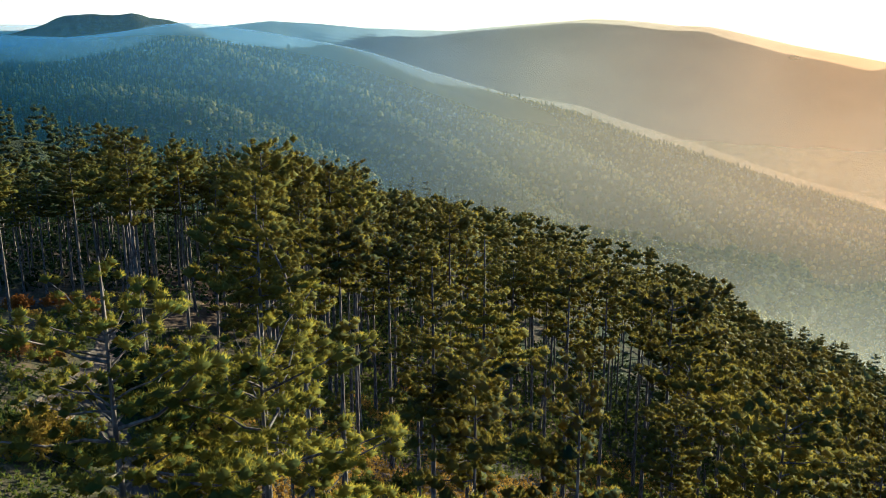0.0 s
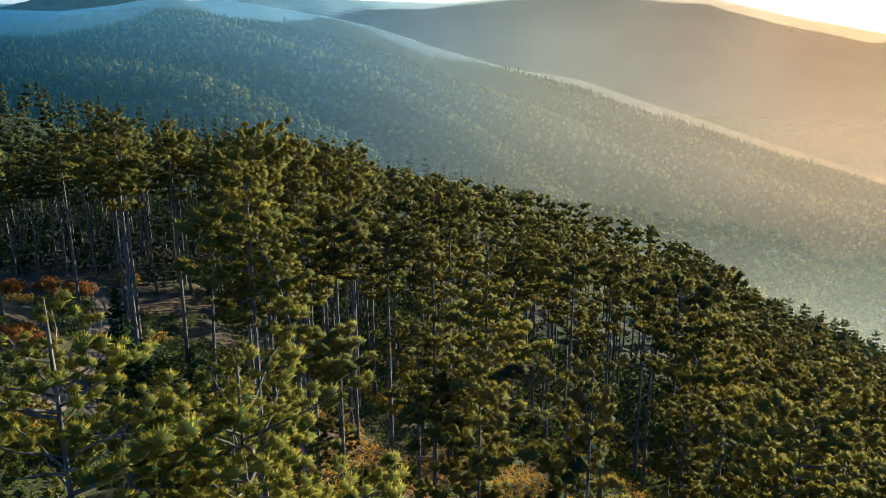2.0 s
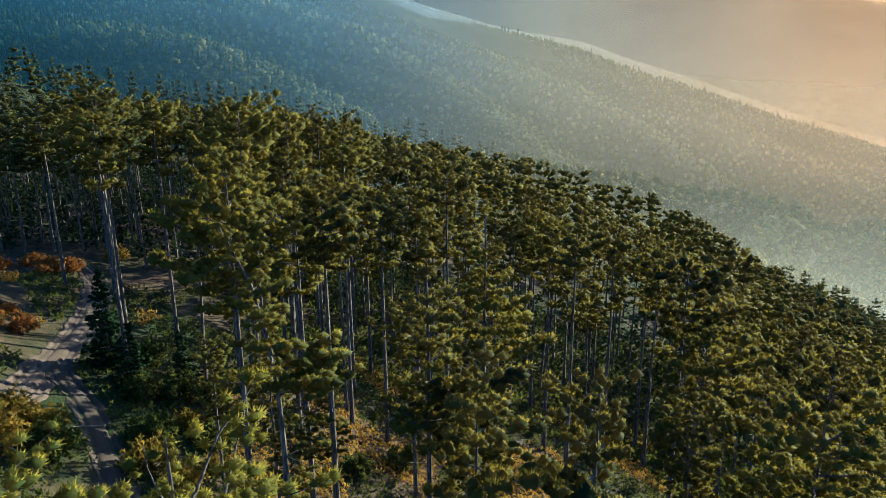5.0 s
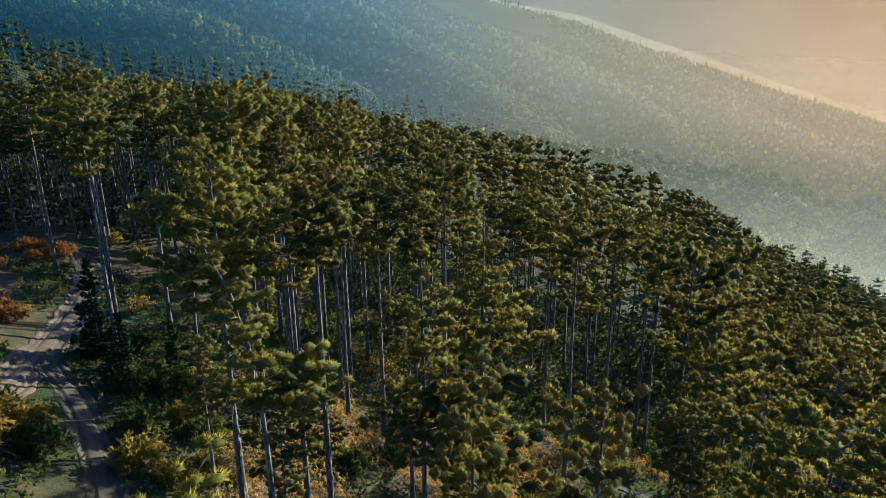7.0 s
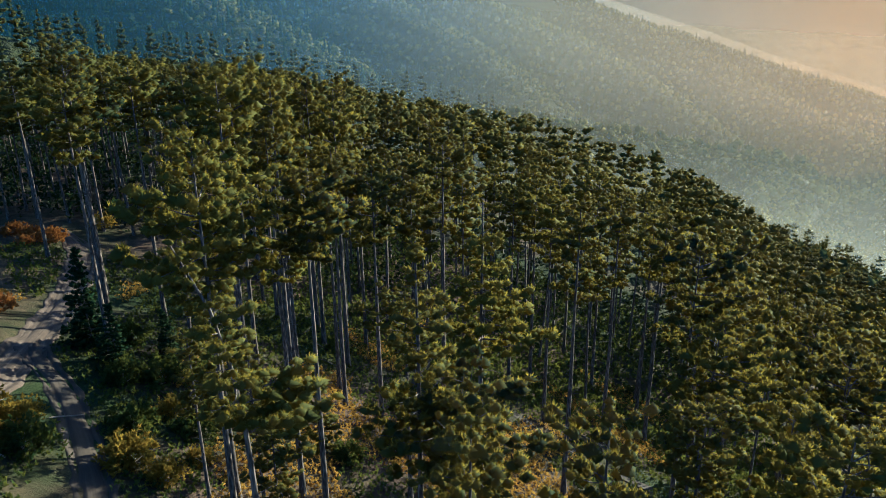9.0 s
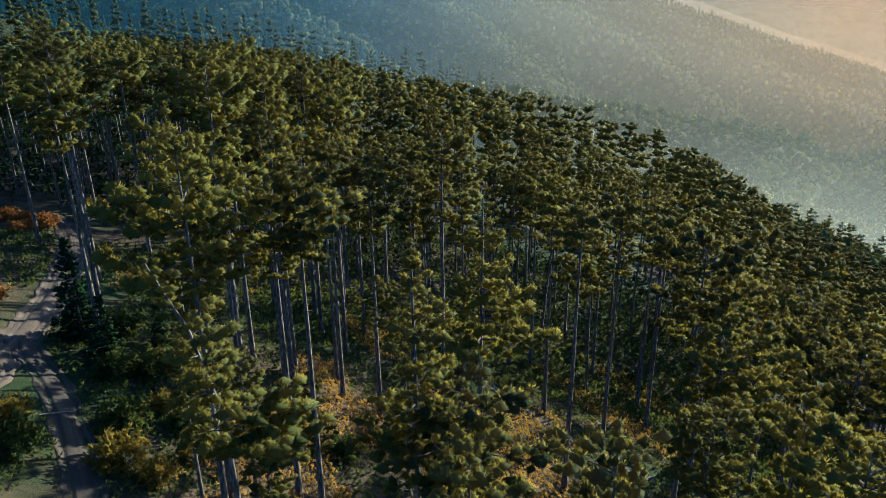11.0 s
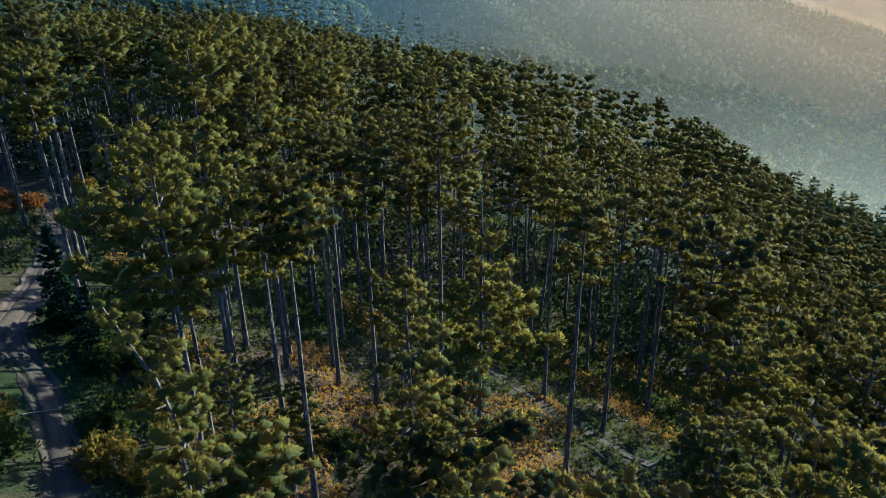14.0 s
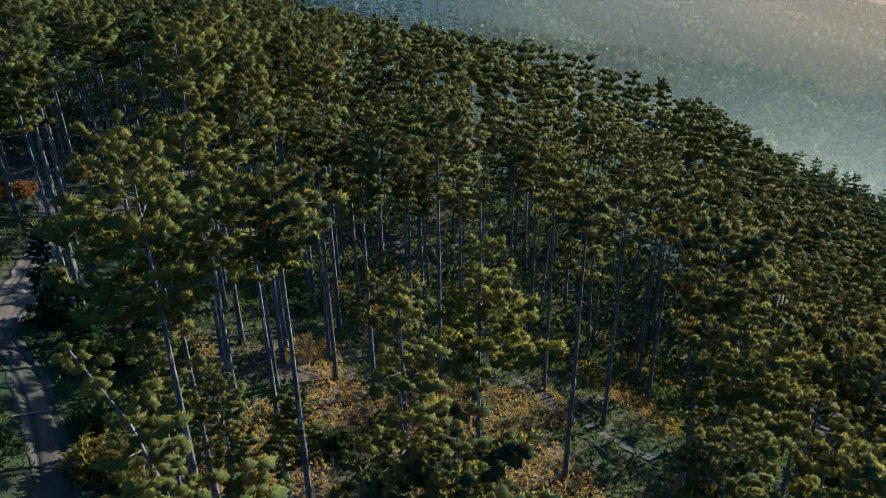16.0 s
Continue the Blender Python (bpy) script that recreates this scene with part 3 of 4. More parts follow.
low_kind = pine_thing("pine_tree", "young round-topped pine with sunlit shoot tips", GROUP, NEEDLES, 21, 15, 0.58, 2.2, 0.70, 0.36, 0.43, 76, "round", stubs=6, width=0.034, length=0.34)
umbrella_kind = pine_thing("pine_tree", "black pine with a flat umbrella-shaped crown", GROUP, NEEDLES, 22, 20, 0.72, 3.3, 0.66, 0.41, 0.46, 46, "spread", stubs=12)
mid_kinds = [pine_thing("pine_tree", TALL, GROUP, NEEDLES, 30 + k, 25, c, r, 1.08, 0.61, 0.88, 10, sh, sides=6, stubs=6, missing=miss, width=0.11) for k, (c, r, sh, miss) in enumerate([(0.70, 2.6, "round", 0.1), (0.72, 2.8, "spread", 0.15), (0.64, 2.5, "cone", 0.15), (0.72, 2.4, "round", 0.05), (0.60, 2.6, "cone", 0.1), (0.70, 2.9, "round", 0.2)])]
fir_kind = pine_thing("fir_tree", "small dense dark green conical fir", "young firs", FIR, 40, 9.5, 0.04, 2.0, 0.62, 0.44, 0.62, 34, "cone", stubs=0, missing=0.0, limbs_each=(6, 8), width=0.05)
used = set()


def plant(kind, x, y, top=None, turn=0.0, lean=(0, 0), widen=1.0):
    z = float(ground(x, y)) - 0.12
    k = ((top - z) / kind["height"]) if top is not None else 1.0
    m = pose(x, y, z, lean[0], lean[1], turn) @ Matrix.Diagonal((k ** 0.5 * widen, k ** 0.5 * widen, k, 1))
    if kind.name not in used:
        used.add(kind.name)
        kind.matrix_basis = m
        return kind
    root = copy_thing(kind, Matrix.Identity(4))
    root.matrix_basis = m
    return root


# x, y, height above sea level of the top, kind, turn
STANDING = [
    (-5.2, 11.4, 26.1, bushy_kind, 0), (-2.9, 13.2, 24.7, bushy_kind, 120),
    (-5.2, 27.9, 25.1, lean_kind, 0), (-10.6, 40.5, 25.4, near_kinds[0], 40), (-6.6, 45.6, 22.4, round_kind, 10),
    (0.0, 35.3, 22.2, cone_kind, 75), (3.2, 45.4, 21.2, snag_kind, 0), (6.6, 28.2, 18.9, low_kind, 130),
    (2.0, 28.2, 19.0, low_kind, 200), (1.8, 34.6, 17.0, near_kinds[1], 300), (18.3, 49.3, 12.0, umbrella_kind, 60),
    (18.9, 40.0, 12.4, low_kind, 250), (14.6, 40.6, 11.6, near_kinds[2], 20), (28.6, 51.6, 8.4, umbrella_kind, 170),
    (29.0, 57.5, 8.6, near_kinds[0], 310), (18.7, 54.9, 15.2, near_kinds[1], 33), (11.3, 60.9, 16.2, near_kinds[3], 77),
    (17.3, 73.0, 13.0, near_kinds[3], 5), (25.0, 83.3, 8.5, near_kinds[4], 210), (26.0, 91.0, 6.0, near_kinds[3], 140),
    (11.8, 78.4, 12.5, near_kinds[4], 99), (24.0, 65.6, 9.5, near_kinds[4], 260), (26.0, 66.6, 8.0, near_kinds[3], 320),
    (-9.2, 50.2, 20.4, near_kinds[4], 15), (-14.6, 57.0, 22.0, near_kinds[4], 190), (-13.0, 63.6, 21.5, near_kinds[3], 240),
    (-13.0, 47.8, 21.5, near_kinds[2], 280), (-9.9, 71.4, 17.5, near_kinds[3], 130), (-13.9, 71.2, 21.0, near_kinds[4], 45),
    (-46.3, 87.3, 24.2, near_kinds[4], 70), (-28.6, 64.2, 25.4, near_kinds[4], 115), (-32.0, 71.3, 26.9, near_kinds[3], 160),
    (-29.7, 67.2, 24.8, near_kinds[4], 205), (-36.4, 80.2, 25.2, near_kinds[3], 350), (-41.3, 89.2, 26.8, near_kinds[4], 20),
    (-15.4, 60.2, 26.2, near_kinds[3], 60), (-13.6, 68.6, 24.6, near_kinds[3], 300), (-17.8, 70.8, 26.0, near_kinds[4], 222),
    (-29.6, 78.4, 25.4, near_kinds[3], 80), (-47.6, 74.2, 24.0, near_kinds[4], 145), (-5.2, 66.5, 17.8, near_kinds[4], 10),
    (-8.8, 68.0, 19.2, near_kinds[3], 350), (-20.2, 89.0, 22.0, near_kinds[4], 60), (-15.7, 91.0, 21.4, near_kinds[3], 10),
    (-12.8, 96.0, 21.0, near_kinds[4], 100), (-13.0, 101.0, 21.2, near_kinds[3], 170), (-1.8, 53.9, 12.0, near_kinds[4], 10),
    (0.6, 72.0, 19.2, near_kinds[3], 50), (8.9, 91.5, 9.0, near_kinds[3], 33), (12.0, 94.0, 9.5, near_kinds[4], 81),
    (-14.2, 46.0, 12.7, low_kind, 15), (-9.7, 43.0, 13.4, low_kind, 95), (-7.0, 47.0, 9.4, low_kind, 160), (-8.2, 40.6, 10.8, low_kind, 230),
    (-17.2, 81.4, 23.9, near_kinds[4], 140), (-13.9, 85.3, 22.5, near_kinds[3], 200), (-10.4, 80.6, 21.0, near_kinds[4], 12),
]
for x, y, top, kind, turn in STANDING:
    plant(kind, x, y, top, turn)
plant(fir_kind, -30.8, 65.5, None, 0)
plant(fir_kind, -27.5, 63.0, float(ground(-27.5, 63.0)) + 6.0, 90)
plant(fir_kind, -25.0, 67.5, float(ground(-25.0, 67.5)) + 5.0, 200)


def clear_of_trees(x, y):
    """Open ground: the flight's own glade, the roadsides and the bracken slopes."""
    if x < -35 - 0.25 * max(0, 60 - y) and y < 101:
        return True
    if -46 < x < -24 and y < 104 - 0.4 * abs(x + 36):
        return True
    if -26 < x < 14 and y < 67:
        return True
    if 3 < x < 24 and 47 < y < 90:
        return True
    if x < 16 and y < 48 or y < 24:
        return True
    return False


rng = np.random.default_rng(5)
taken = [np.array((x, y)) for x, y, *_ in STANDING]


CREST_AZ = [-60, -36, -31.8, -30.5, -28.5, -26.8, -24.6, -22.4, -19.4, -17.0, -13.7, -10.4, -7.0, -4.4, 0.1, 2.3, 6.8, 9.0, 13.4, 15.6, 17.8, 19.9, 22.1, 23.5, 26.4, 28.4, 32.7, 45, 60]
CREST_EL = [-5.5, -5.8, -6.0, -6.1, -4.5, -4.9, -4.7, -4.7, -5.2, -5.3, -5.7, -6.7, -7.2, -7.7, -8.6, -9.0, -9.5, -9.9, -11.1, -11.6, -12.6, -13.5, -14.8, -15.8, -16.9, -17.3, -17.8, -21, -25]


def crest(x, y):
    """Height of the wood's upper outline over a place: the canopy falls away with the hillside."""
    dx, dy = x - 1.4, y - 8.2
    return 32.2 + math.hypot(dx, dy) * math.tan(radians(float(np.interp(math.degrees(math.atan2(dx, dy)), CREST_AZ, CREST_EL))))


def scatter(r0, r1, az0, az1, gap, tries, refuse, room=True):
    """Places at least gap apart in a sector of the plan."""
    cell, grid, found = gap / 1.4143, {}, []
    def key(p):
        return int(math.floor(p[0] / cell)), int(math.floor(p[1] / cell))
    for p in taken if room else []:
        grid.setdefault(key(p), []).append(p)
    for _ in range(tries):
        r, a = math.sqrt(rng.uniform(r0 * r0, r1 * r1)), radians(rng.uniform(az0, az1))
        p = np.array((r * math.sin(a), r * math.cos(a)))
        i, j = key(p)
        if refuse(*p) or any(abs(q[0] - p[0]) < gap and abs(q[1] - p[1]) < gap and np.hypot(*(q - p)) < gap for di in (-2, -1, 0, 1, 2) for dj in (-2, -1, 0, 1, 2) for q in grid.get((i + di, j + dj), ())):
            continue
        grid.setdefault((i, j), []).append(p)
        found.append(p)
    return found


def in_way(x, y):
    return clear_of_trees(x, y) or float(off_road(np.array([x]), np.array([y]))[0]) < 1.5


wood = lambda x, y: x > -18 or y < 100
spots = scatter(90, 150, -44, -6, 3.7, 6000, lambda x, y: in_way(x, y) or wood(x, y))
taken += spots
spots += scatter(26, 128, -42, 50, 5.5, 10000, in_way)
spots.sort(key=lambda p: float(np.hypot(*p)))
for p in spots[:270]:
    near = np.hypot(*p) < 58
    kind = near_kinds[rng.integers(0, 3)] if near else mid_kinds[rng.integers(0, 6)]
    tall = rng.uniform(18, 23) if p[0] < -50 else rng.uniform(22, 28.5) if p[0] < 30 else rng.uniform(20, 26)
    if near and p[0] > 13:
        tall = 0.78 * tall
    tall = min(tall, crest(*p) - rng.uniform(0, 2.5) - float(ground(*p)))
    if tall < 9:
        continue
    plant(kind, p[0], p[1], float(ground(*p)) + tall, rng.uniform(0, 360), (rng.normal(0, 1.2), rng.normal(0, 1.2)), rng.uniform(0.78, 1.12))
taken += spots


def forest(name, label, places, kinds, heights, mat, under=None):
    """Many far trees in one mesh."""
    V, F, N, n = [], [], [], 0
    for p in places:
        v, f, h, nrm = kinds[rng.integers(0, len(kinds))]
        a, tall = rng.uniform(0, 2 * math.pi), rng.uniform(*heights)
        if under is not None:
            tall = min(tall, under(*p) - rng.uniform(0, 2.5) - float(ground(*p)))
            if tall < 8:
                continue
        k = tall / h
        kw = k * rng.uniform(0.85, 1.2)
        c, s = math.cos(a), math.sin(a)
        V.append(np.stack([(v[:, 0] * c - v[:, 1] * s) * kw + p[0], (v[:, 0] * s + v[:, 1] * c) * kw + p[1], v[:, 2] * k + float(ground(*p)) - 0.3], 1))
        if nrm is not None:
            N.append(np.stack([nrm[:, 0] * c - nrm[:, 1] * s, nrm[:, 0] * s + nrm[:, 1] * c, nrm[:, 2]], 1))
        F.append(f + n)
        n += len(v)
    ob = new(name, mesh_of(name, np.concatenate(V), np.concatenate(F), mat, bool(N), np.concatenate(N) if N else None))
    return tagged(ob, label, "forest", kind="stuff")


# deeper pines: crowns and trunks joined
far_kinds, far_trunks = [], []
for k, (c, r) in enumerate([(0.66, 2.3), (0.70, 2.5), (0.64, 2.2), (0.72, 2.4)]):
    t, nrm, (v, f) = pine(60 + k, 25, c, r, 2.3, 1.1, 2.2, 5, ("round", "spread", "cone", "round")[k], sides=4, width=0.16, limbs_each=(4, 6))
    far_kinds.append((v, f, 25, nrm))
    tv, tf = np.concatenate(t.v), np.concatenate(t.f)
    far_trunks.append((tv, tf, 25, None))
deep = list(spots[270:]) + scatter(126, 300, -44, 46, 5.6, 9000, lambda x, y: (np.hypot(x, y) < 128 and in_way(x, y)) or np.hypot(x, y) > (225 if -60 < x < 0.35 * y else 205 if x < 0 else 330))
forest("pine_forest", "dense pine forest of the hillside", [p for p in deep if p[0] > -45], far_kinds, (20, 26), NEEDLES_FAR, lambda x, y: crest(x, y) if math.hypot(x, y) < 185 or x < 0.47 * y else 15.0 + float(ground(x, y)))
forest("pine_forest", "shaded pine forest on the slope behind the road", [p for p in deep if p[0] <= -45], far_kinds, (14, 18), NEEDLES_FAR, crest)
lower = scatter(118, 240, 20, 46, 4.8, 5000, lambda x, y: False, False)
forest("pine_forest", "pines closing the foot of the hillside", lower, far_kinds, (13, 19), NEEDLES_FAR, lambda x, y: max(crest(x, y), float(ground(x, y)) + 13.5))
forest("pine_trunks", "bare grey trunks standing in the pine forest", [p for p in deep if np.hypot(*p) < 190], far_trunks, (20, 22), BARK, crest)


# ==== woods across the valley ====
def dome(seed, rings, sides):
    """One rounded, lumpy crown for woods seen from afar."""
    g = np.random.default_rng(seed)
    v = [(0, 0, 1.0)]
    for i in range(1, rings + 1):
        ph = math.pi * 0.60 * i / rings
        for j in range(sides):
            th = 2 * math.pi * (j + 0.5 * (i % 2)) / sides
            k = 1 + g.normal(0, 0.17)
            v.append((math.sin(ph) * math.cos(th) * k, math.sin(ph) * math.sin(th) * k, 0.45 + 0.55 * math.cos(ph) * (1 + g.normal(0, 0.12))))
    f = [(0, 1 + j, 1 + (j + 1) % sides) for j in range(sides)]
    for i in range(rings - 1):
        a, b = 1 + i * sides, 1 + (i + 1) * sides
        for j in range(sides):
            f += [(a + j, b + j, a + (j + 1) % sides), (a + (j + 1) % sides, b + j, b + (j + 1) % sides)]
    v = np.array(v)
    return v * (3.3, 3.3, 8.0), np.array(f), 10.0, unit((v - (0, 0, 0.45)) * (1, 1, 1.5) + g.normal(0, 0.12, v.shape))


def leafy_crown(seed):
    """A rounded broadleaved crown: a heap of leafy clumps."""
    g = np.random.default_rng(seed)
    d = unit(g.normal(size=(7, 3)))
    d[:, 2] = np.abs(d[:, 2]) * 1.2 - 0.25
    pos = d * (2.2, 2.2, 3.2) * g.uniform(0.7, 1.1, (7, 1)) + (0, 0, 4.8)
    v, f, nrm = puffs(g, pos, g.uniform(1.7, 2.5, 7), 4, 0.22, 0.6, 0.9, 0.85)
    out = unit(pos - (0, 0, 3.5))
    return v, f, 10.0, unit(nrm + 0.6 * np.concatenate([np.repeat(out, 6, 0), np.repeat(out, 12, 0)]))


dome_kinds = [dome(80 + k, 2, 6) for k in range(8)]
leafy_kinds = [leafy_crown(70 + k) for k in range(5)]


def spire(seed):
    """A narrow conifer seen from afar: ragged skirts of boughs stacked up to a point."""
    g = np.random.default_rng(seed)
    v, f, nrm = [], [], []
    for k in range(4):
        z0, z1, r = 2.0 + 3.4 * k, 7.0 + 3.6 * k, 3.4 * (1 - k / 4.8)
        a = np.arange(6) * 2 * math.pi / 6 + g.uniform(0, 1)
        rr = r * g.uniform(0.6, 1.2, 6)
        b = len(v)
        for q in range(6):
            v.append((rr[q] * math.cos(a[q]), rr[q] * math.sin(a[q]), z0 + g.normal(0, 0.35)))
            nrm.append((math.cos(a[q]), math.sin(a[q]), 0.25))
        v.append((0, 0, min(z1, 18)))
        nrm.append((0, 0, 1))
        f += [(b + q, b + (q + 1) % 6, b + 6) for q in range(6)]
    return np.array(v), np.array(f), 18.0, unit(np.array(nrm))


spires = [spire(90 + k) for k in range(6)]


def beyond_spur(x, y, by=45):
    return math.hypot(x, y) > float(spur_reach(math.degrees(math.atan2(x, y)))) + by


spur_kinds = []
for k, (c, r) in enumerate([(0.50, 2.7), (0.55, 3.0), (0.45, 2.6)]):
    _, nrm, (v, f) = pine(66 + k, 25, c, r, 4.2, 1.7, 4.0, 4, ("cone", "round", "cone")[k], sides=4, width=0.16, limbs_each=(4, 6))
    spur_kinds.append((v, f, 25, nrm))
pine_side = scatter(200, 400, -46, 8, 6.6, 11000, lambda x, y: beyond_spur(x, y, 25) or (math.hypot(x, y) < 225 and x > -60), False)
forest("pine_woods", "pines on the slope across the gully", pine_side, spur_kinds, (12, 17), NEEDLES_FAR)
spur_side = scatter(222, 500, 2, 46, 6.2, 14000, lambda x, y: beyond_spur(x, y, 30) or math.hypot(x, y) < (300 if x < 0.3 * y else 222), False)
forest("valley_woods", "sunlit broadleaved woods on the valley spur", spur_side, leafy_kinds, (9, 14), BROADLEAF)
valley_side = scatter(390, 720, -42, 44, 6.4, 26000, lambda x, y: not beyond_spur(x, y, 30), False)
conifer = lambda p: rng.random() < 0.16 + 0.45 * float(ease(-math.degrees(math.atan2(p[0], p[1])) / 30 - 0.1))
pick = [conifer(p) for p in valley_side]
forest("valley_woods", "hazy broadleaved woods on the far valley slopes", [p for p, c in zip(valley_side, pick) if not c], leafy_kinds, (8, 12), BROADLEAF)
forest("valley_conifers", "dark conifers among the woods of the valley", [p for p, c in zip(valley_side, pick) if c], spires, (10, 16), CONIFER)
hill_side = scatter(720, 1290, -38, 38, 6.0, 42000, lambda x, y: False, False)
pick = [conifer(p) for p in hill_side]
forest("hill_woods", "broadleaved woods covering the hill across the valley", [p for p, c in zip(hill_side, pick) if not c], dome_kinds, (8, 11), BROADLEAF)
forest("hill_conifers", "dark conifers among the woods of the hill", [p for p, c in zip(hill_side, pick) if c], spires, (11, 16), CONIFER)


# ==== undergrowth ====
def clumps(name, label, places, mat, size, count, tall, each=3):
    g = np.random.default_rng(len(places))
    P = np.repeat(np.array(places), each, 0)
    P = P + g.normal(0, 0.28, P.shape)
    z = ground(P[:, 0], P[:, 1])
    pos = np.column_stack([P, z + g.uniform(0.0, tall, len(P))])
    way = unit(np.column_stack([g.normal(0, 0.6, (len(P), 2)), np.ones(len(P))]))
    v, f = blades(g, pos, way, size * g.uniform(0.6, 1.3, len(P)), count, 0.42, 0.9)
    return tagged(new(name, mesh_of(name, v, f, mat)), label, name.replace("_", " "), kind="stuff")


def patch(x, y, seed):
    return float(wave(np.array(x), np.array(y), 7.0, seed))


floor_spots = scatter(30, 104, -37, 42, 0.54, 80000, lambda x, y: float(off_road(np.array([x]), np.array([y]))[0]) < 0.15 or x > 44 or (y < 34 and x < 14) or (x < -30 and y < 44), False)
bracken, green = [], []
for x, y in floor_spots:
    open_slope = -14 < x < 14 and 46 < y < 76
    lit = patch(x, y, 0.7) > (-0.4 if open_slope else 0.4)
    verge = x < -34 and y > 60
    if lit and (open_slope or -24 < x < 32 or verge):
        bracken.append((x, y))
    elif patch(x, y, 2.1) > (-2.0 if x > 3 else -0.75 if x > -6 else (-0.5 if x > -32 else -0.25)):
        green.append((x, y))
clumps("bracken", "autumn bracken turning orange and gold between the pines", bracken, BRACKEN, 0.20, 9, 0.65, 7)
clumps("undergrowth", "low green brambles and ferns on the forest floor", green, UNDERGROWTH, 0.30, 6, 0.40, 3)


brush = scatter(80, 140, -14, 32, 0.85, 26000, lambda x, y: x > 48 or (np.hypot(x, y) < 100 and x < 24 and y < 84), False)
clumps("undergrowth", "low green scrub under the pines of the lower slope", brush, UNDERGROWTH, 0.50, 6, 0.55, 3)


def saplings(places):
    """Dark young conifers and brush, added to deepen the shade under the trees."""
    g = np.random.default_rng(77)
    V, F, n = [], [], 0
    for x, y in places:
        tall = g.uniform(2.0, 8.0)
        u = g.uniform(0, 1, 26)
        a, r = g.uniform(0, 2 * math.pi, 26), (0.32 * tall + 0.2) * (1 - 0.85 * u) * g.uniform(0.4, 1, 26)
        pos = np.stack([x + r * np.cos(a), y + r * np.sin(a), float(ground(x, y)) + 0.1 + u * tall * 0.9], 1)
        v, f = blades(g, pos, unit(np.stack([np.cos(a), np.sin(a), np.full(26, 0.5)], 1)), np.full(26, 0.55), 3, 0.55, 0.6)
        V.append(v), F.append(f + n)
        n += len(v)
    tagged(new("saplings", mesh_of("saplings", np.concatenate(V), np.concatenate(F), FIR)), "dark young conifers added to darken the gaps under the pines", "saplings", kind="stuff")


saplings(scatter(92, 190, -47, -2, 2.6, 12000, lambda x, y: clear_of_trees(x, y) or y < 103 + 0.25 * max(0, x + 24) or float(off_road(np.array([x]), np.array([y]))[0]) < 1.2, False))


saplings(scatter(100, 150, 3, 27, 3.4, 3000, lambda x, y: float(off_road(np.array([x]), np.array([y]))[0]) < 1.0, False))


def shrub(name, label, seed, radius, tall, mat, tufts, group):
    """A many-stemmed bush: stems that fork from the ground and a loose crown of leaves."""
    g = np.random.default_rng(seed)
    stems = Tubes()
    d = unit(g.normal(size=(tufts, 3)))
    d[:, 2] = np.abs(d[:, 2])
    pos = d * (g.uniform(0.35, 1.0, tufts) ** 0.6)[:, None] * (radius, radius, tall * 0.8) * (1 + 0.25 * np.sin(5 * np.arctan2(d[:, 1], d[:, 0]) + seed))[:, None] + (0, 0, tall * 0.15)
    for k in range(9):
        tip = pos[g.integers(0, tufts)]
        s = np.linspace(0, 1, 5)
        stems.add(np.stack([tip[0] * s ** 1.3, tip[1] * s ** 1.3, tip[2] * s], 1), 0.04 * (1.1 - s), 5)
    v, f = blades(g, pos, unit(d + (0, 0, 0.4)), np.full(tufts, 0.30), 6, 0.45, 0.9)
    root = tagged(new(name), label, "bush", group)
    part("stems", stems.mesh("stems", WOOD), root, "thin brown stems")
    part("foliage", mesh_of("foliage", v, f, mat), root)
    return root


def set_down(root, x, y, k=1.0, turn=0.0):
    root.matrix_basis = pose(x, y, float(ground(x, y)) - 0.05, 0, 0, turn) @ Matrix.Diagonal((k, k, k, 1))


yellow = shrub("bush", "yellowing broadleaf bush in the evening sun", 3, 1.7, 2.4, YELLOW_LEAVES, 420, "roadside bushes")
set_down(yellow, -20.2, 48.2)
for x, y, k, a in ((-17.4, 47.2, 0.7, 40), (-27.9, 49.6, 0.9, 80), (-30.4, 49.2, 1.0, 10), (-20.8, 57.0, 0.7, 120), (-29.0, 45.5, 1.1, 200), (-16.5, 50.6, 0.55, 300), (-33.0, 103.5, 0.8, 60), (-47.5, 103.5, 0.9, 20)):
    set_down(copy_thing(yellow, Matrix.Identity(4)), x, y, k, a)
rusty = shrub("bush", "rust-red autumn bush beside the dirt road", 4, 1.5, 1.5, RUSTY_LEAVES, 320, "roadside bushes")
set_down(rusty, -49.3, 93.6, 1.1)
for x, y, k, a in ((-52.0, 94.2, 0.9, 50), (-51.0, 91.0, 0.7, 90), (-55.0, 95.5, 1.0, 10), (-40.6, 68.5, 0.9, 30), (-42.5, 66.0, 1.1, 160), (-44.0, 72.0, 0.7, 230), (-58.0, 92.0, 1.1, 70)):
    set_down(copy_thing(rusty, Matrix.Identity(4)), x, y, k, a)
dark = shrub("bush", "dark green bush under the pines", 6, 1.6, 2.2, UNDERGROWTH, 380, "bushes under the pines")
set_down(dark, -26.0, 60.5)
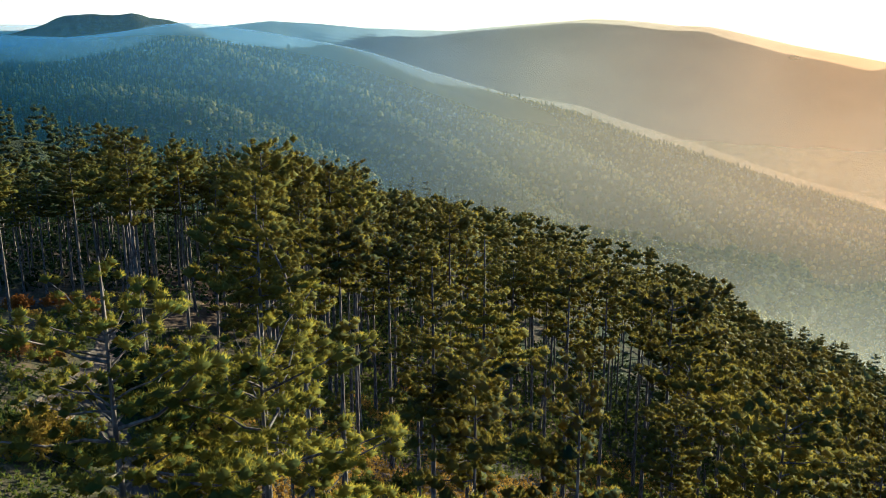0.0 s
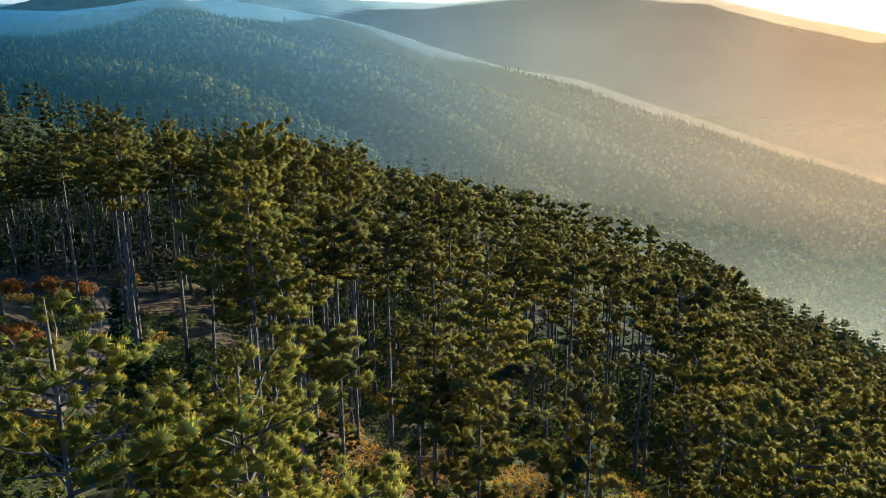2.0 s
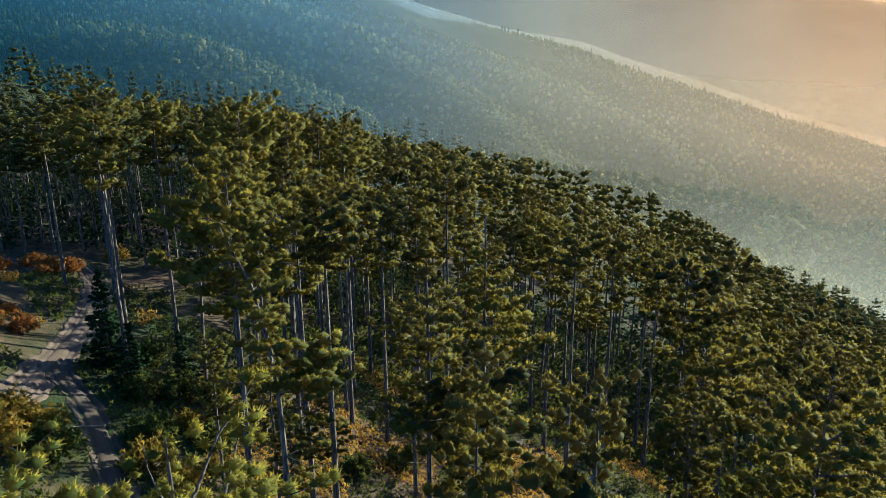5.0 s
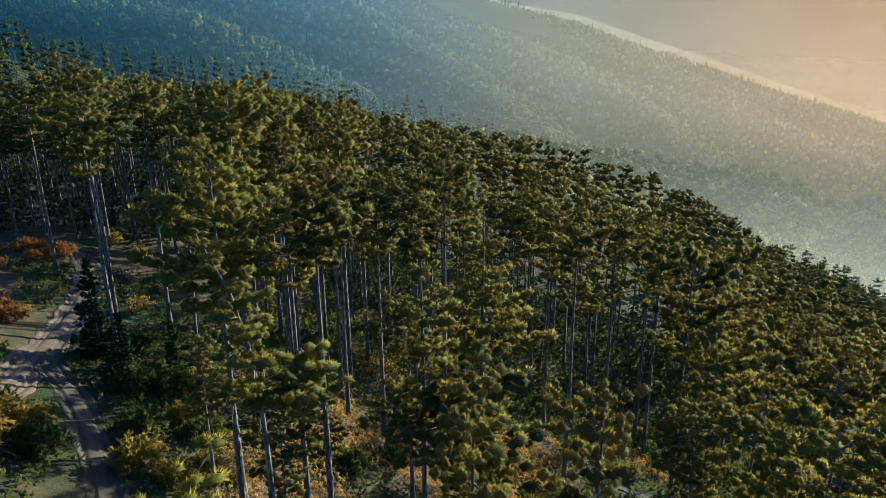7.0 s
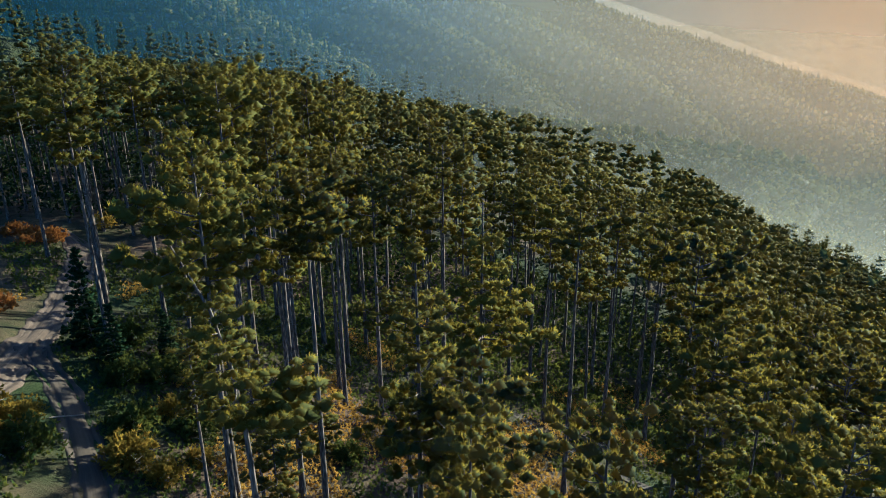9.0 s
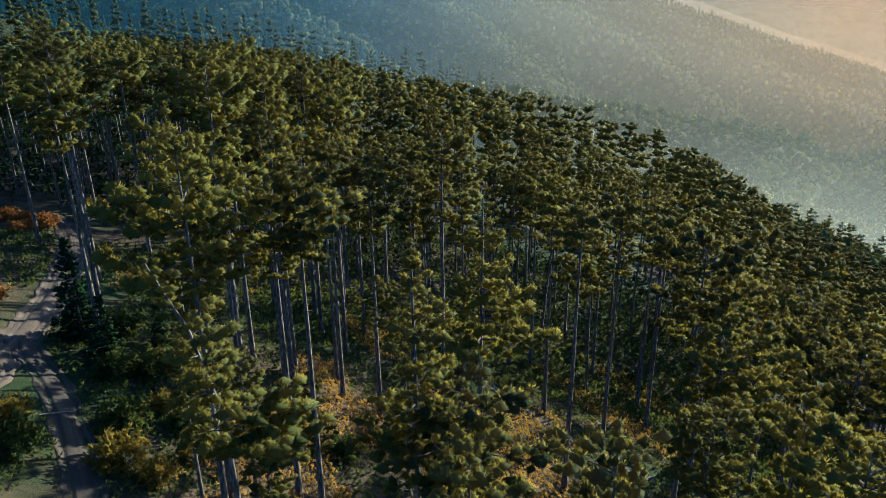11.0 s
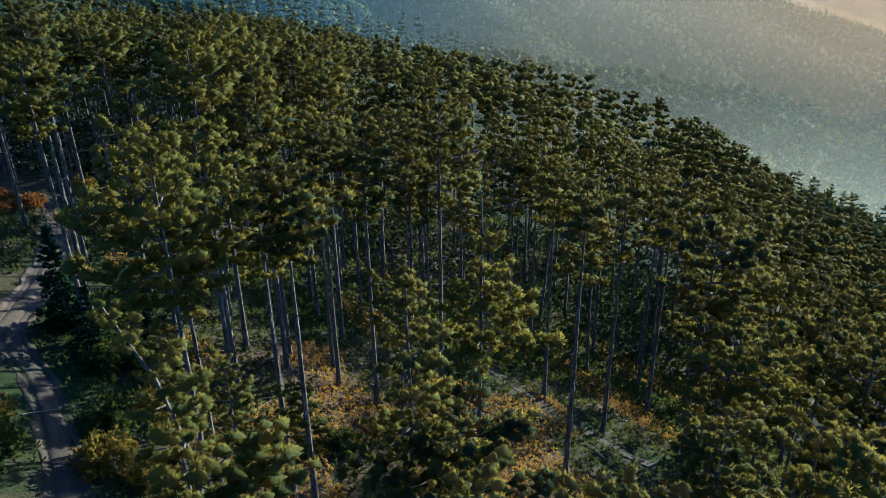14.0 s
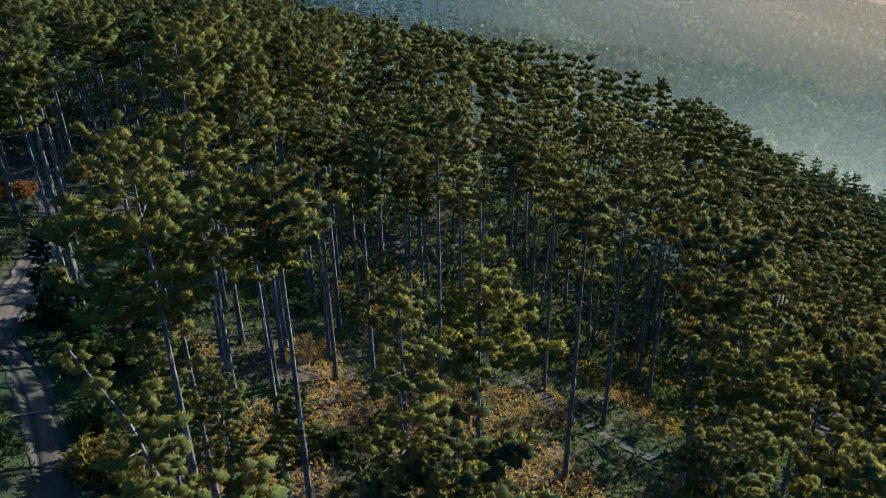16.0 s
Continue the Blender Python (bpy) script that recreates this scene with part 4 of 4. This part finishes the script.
for x, y, k, a in ((-23.5, 62.5, 1.1, 40), (-28.8, 68.8, 1.0, 90), (-21.5, 65.0, 0.9, 200), (-18.0, 55.0, 0.9, 20), (-22.0, 53.0, 1.0, 300), (-7.0, 57.0, 0.8, 130), (-3.5, 61.0, 0.9, 250), (-26.0, 47.0, 1.0, 70), (-31.5, 46.5, 1.1, 150)):
    set_down(copy_thing(dark, Matrix.Identity(4)), x, y, k, a)


# ==== fallen wood ====
def log(seed, length, radius):
    g = np.random.default_rng(seed)
    t = Tubes()
    s = np.linspace(0, 1, 8)
    t.add(np.stack([(s - 0.5) * length, 0.03 * length * np.sin(3 * s), radius + 0.02 * np.sin(9 * s)], 1), radius * (1.05 - 0.5 * s), 8)
    root = tagged(new("fallen_log"), "bleached fallen pine log lying on the ground", "log", "fallen logs")
    part("stem", t.mesh("stem", WOOD), root)
    b = Tubes()
    for _ in range(4):
        p, a, ln = g.uniform(-0.4, 0.45) * length, g.uniform(-1, 1), g.uniform(0.4, 1.0)
        q = np.linspace(0, 1, 4)
        b.add(np.stack([p + ln * 0.6 * q, a * ln * q, radius + 0.5 * ln * q * g.uniform(0.2, 0.9)], 1), 0.03 * (1.1 - q), 4)
    part("stubs", b.mesh("stubs", WOOD), root)
    return root


trunk_log = log(1, 4.5, 0.10)


def lay(root, x, y, turn, k):
    e, c, s = 1.0, math.cos(radians(turn)), math.sin(radians(turn))
    rise = float(ground(x + e * c, y + e * s) - ground(x - e * c, y - e * s)) / (2 * e)
    roll = float(ground(x - e * s, y + e * c) - ground(x + e * s, y - e * c)) / (2 * e)
    root.matrix_basis = pose(x, y, float(ground(x, y)) + 0.02, 0, 0, turn) @ pose(0, 0, 0, math.degrees(math.atan(roll)), -math.degrees(math.atan(rise)), 0) @ Matrix.Diagonal((k, k, k, 1))


lay(trunk_log, -28.5, 45.8, -12, 1.0)
for x, y, a, k in ((-26.6, 52.8, 50, 0.55), (-27.3, 47.9, 140, 0.6), (-44.0, 79.5, 10, 0.25), (-32.0, 97.0, 20, 0.9), (-27.0, 93.5, 160, 0.7), (-14.0, 60.0, 70, 0.8), (-9.0, 62.0, 20, 0.6), (16.0, 68.0, 130, 0.9), (21.5, 78.0, 30, 0.8), (3.5, 66.0, 100, 0.7), (-18.0, 63.0, 10, 0.7)):
    lay(copy_thing(trunk_log, Matrix.Identity(4)), x, y, a, k)
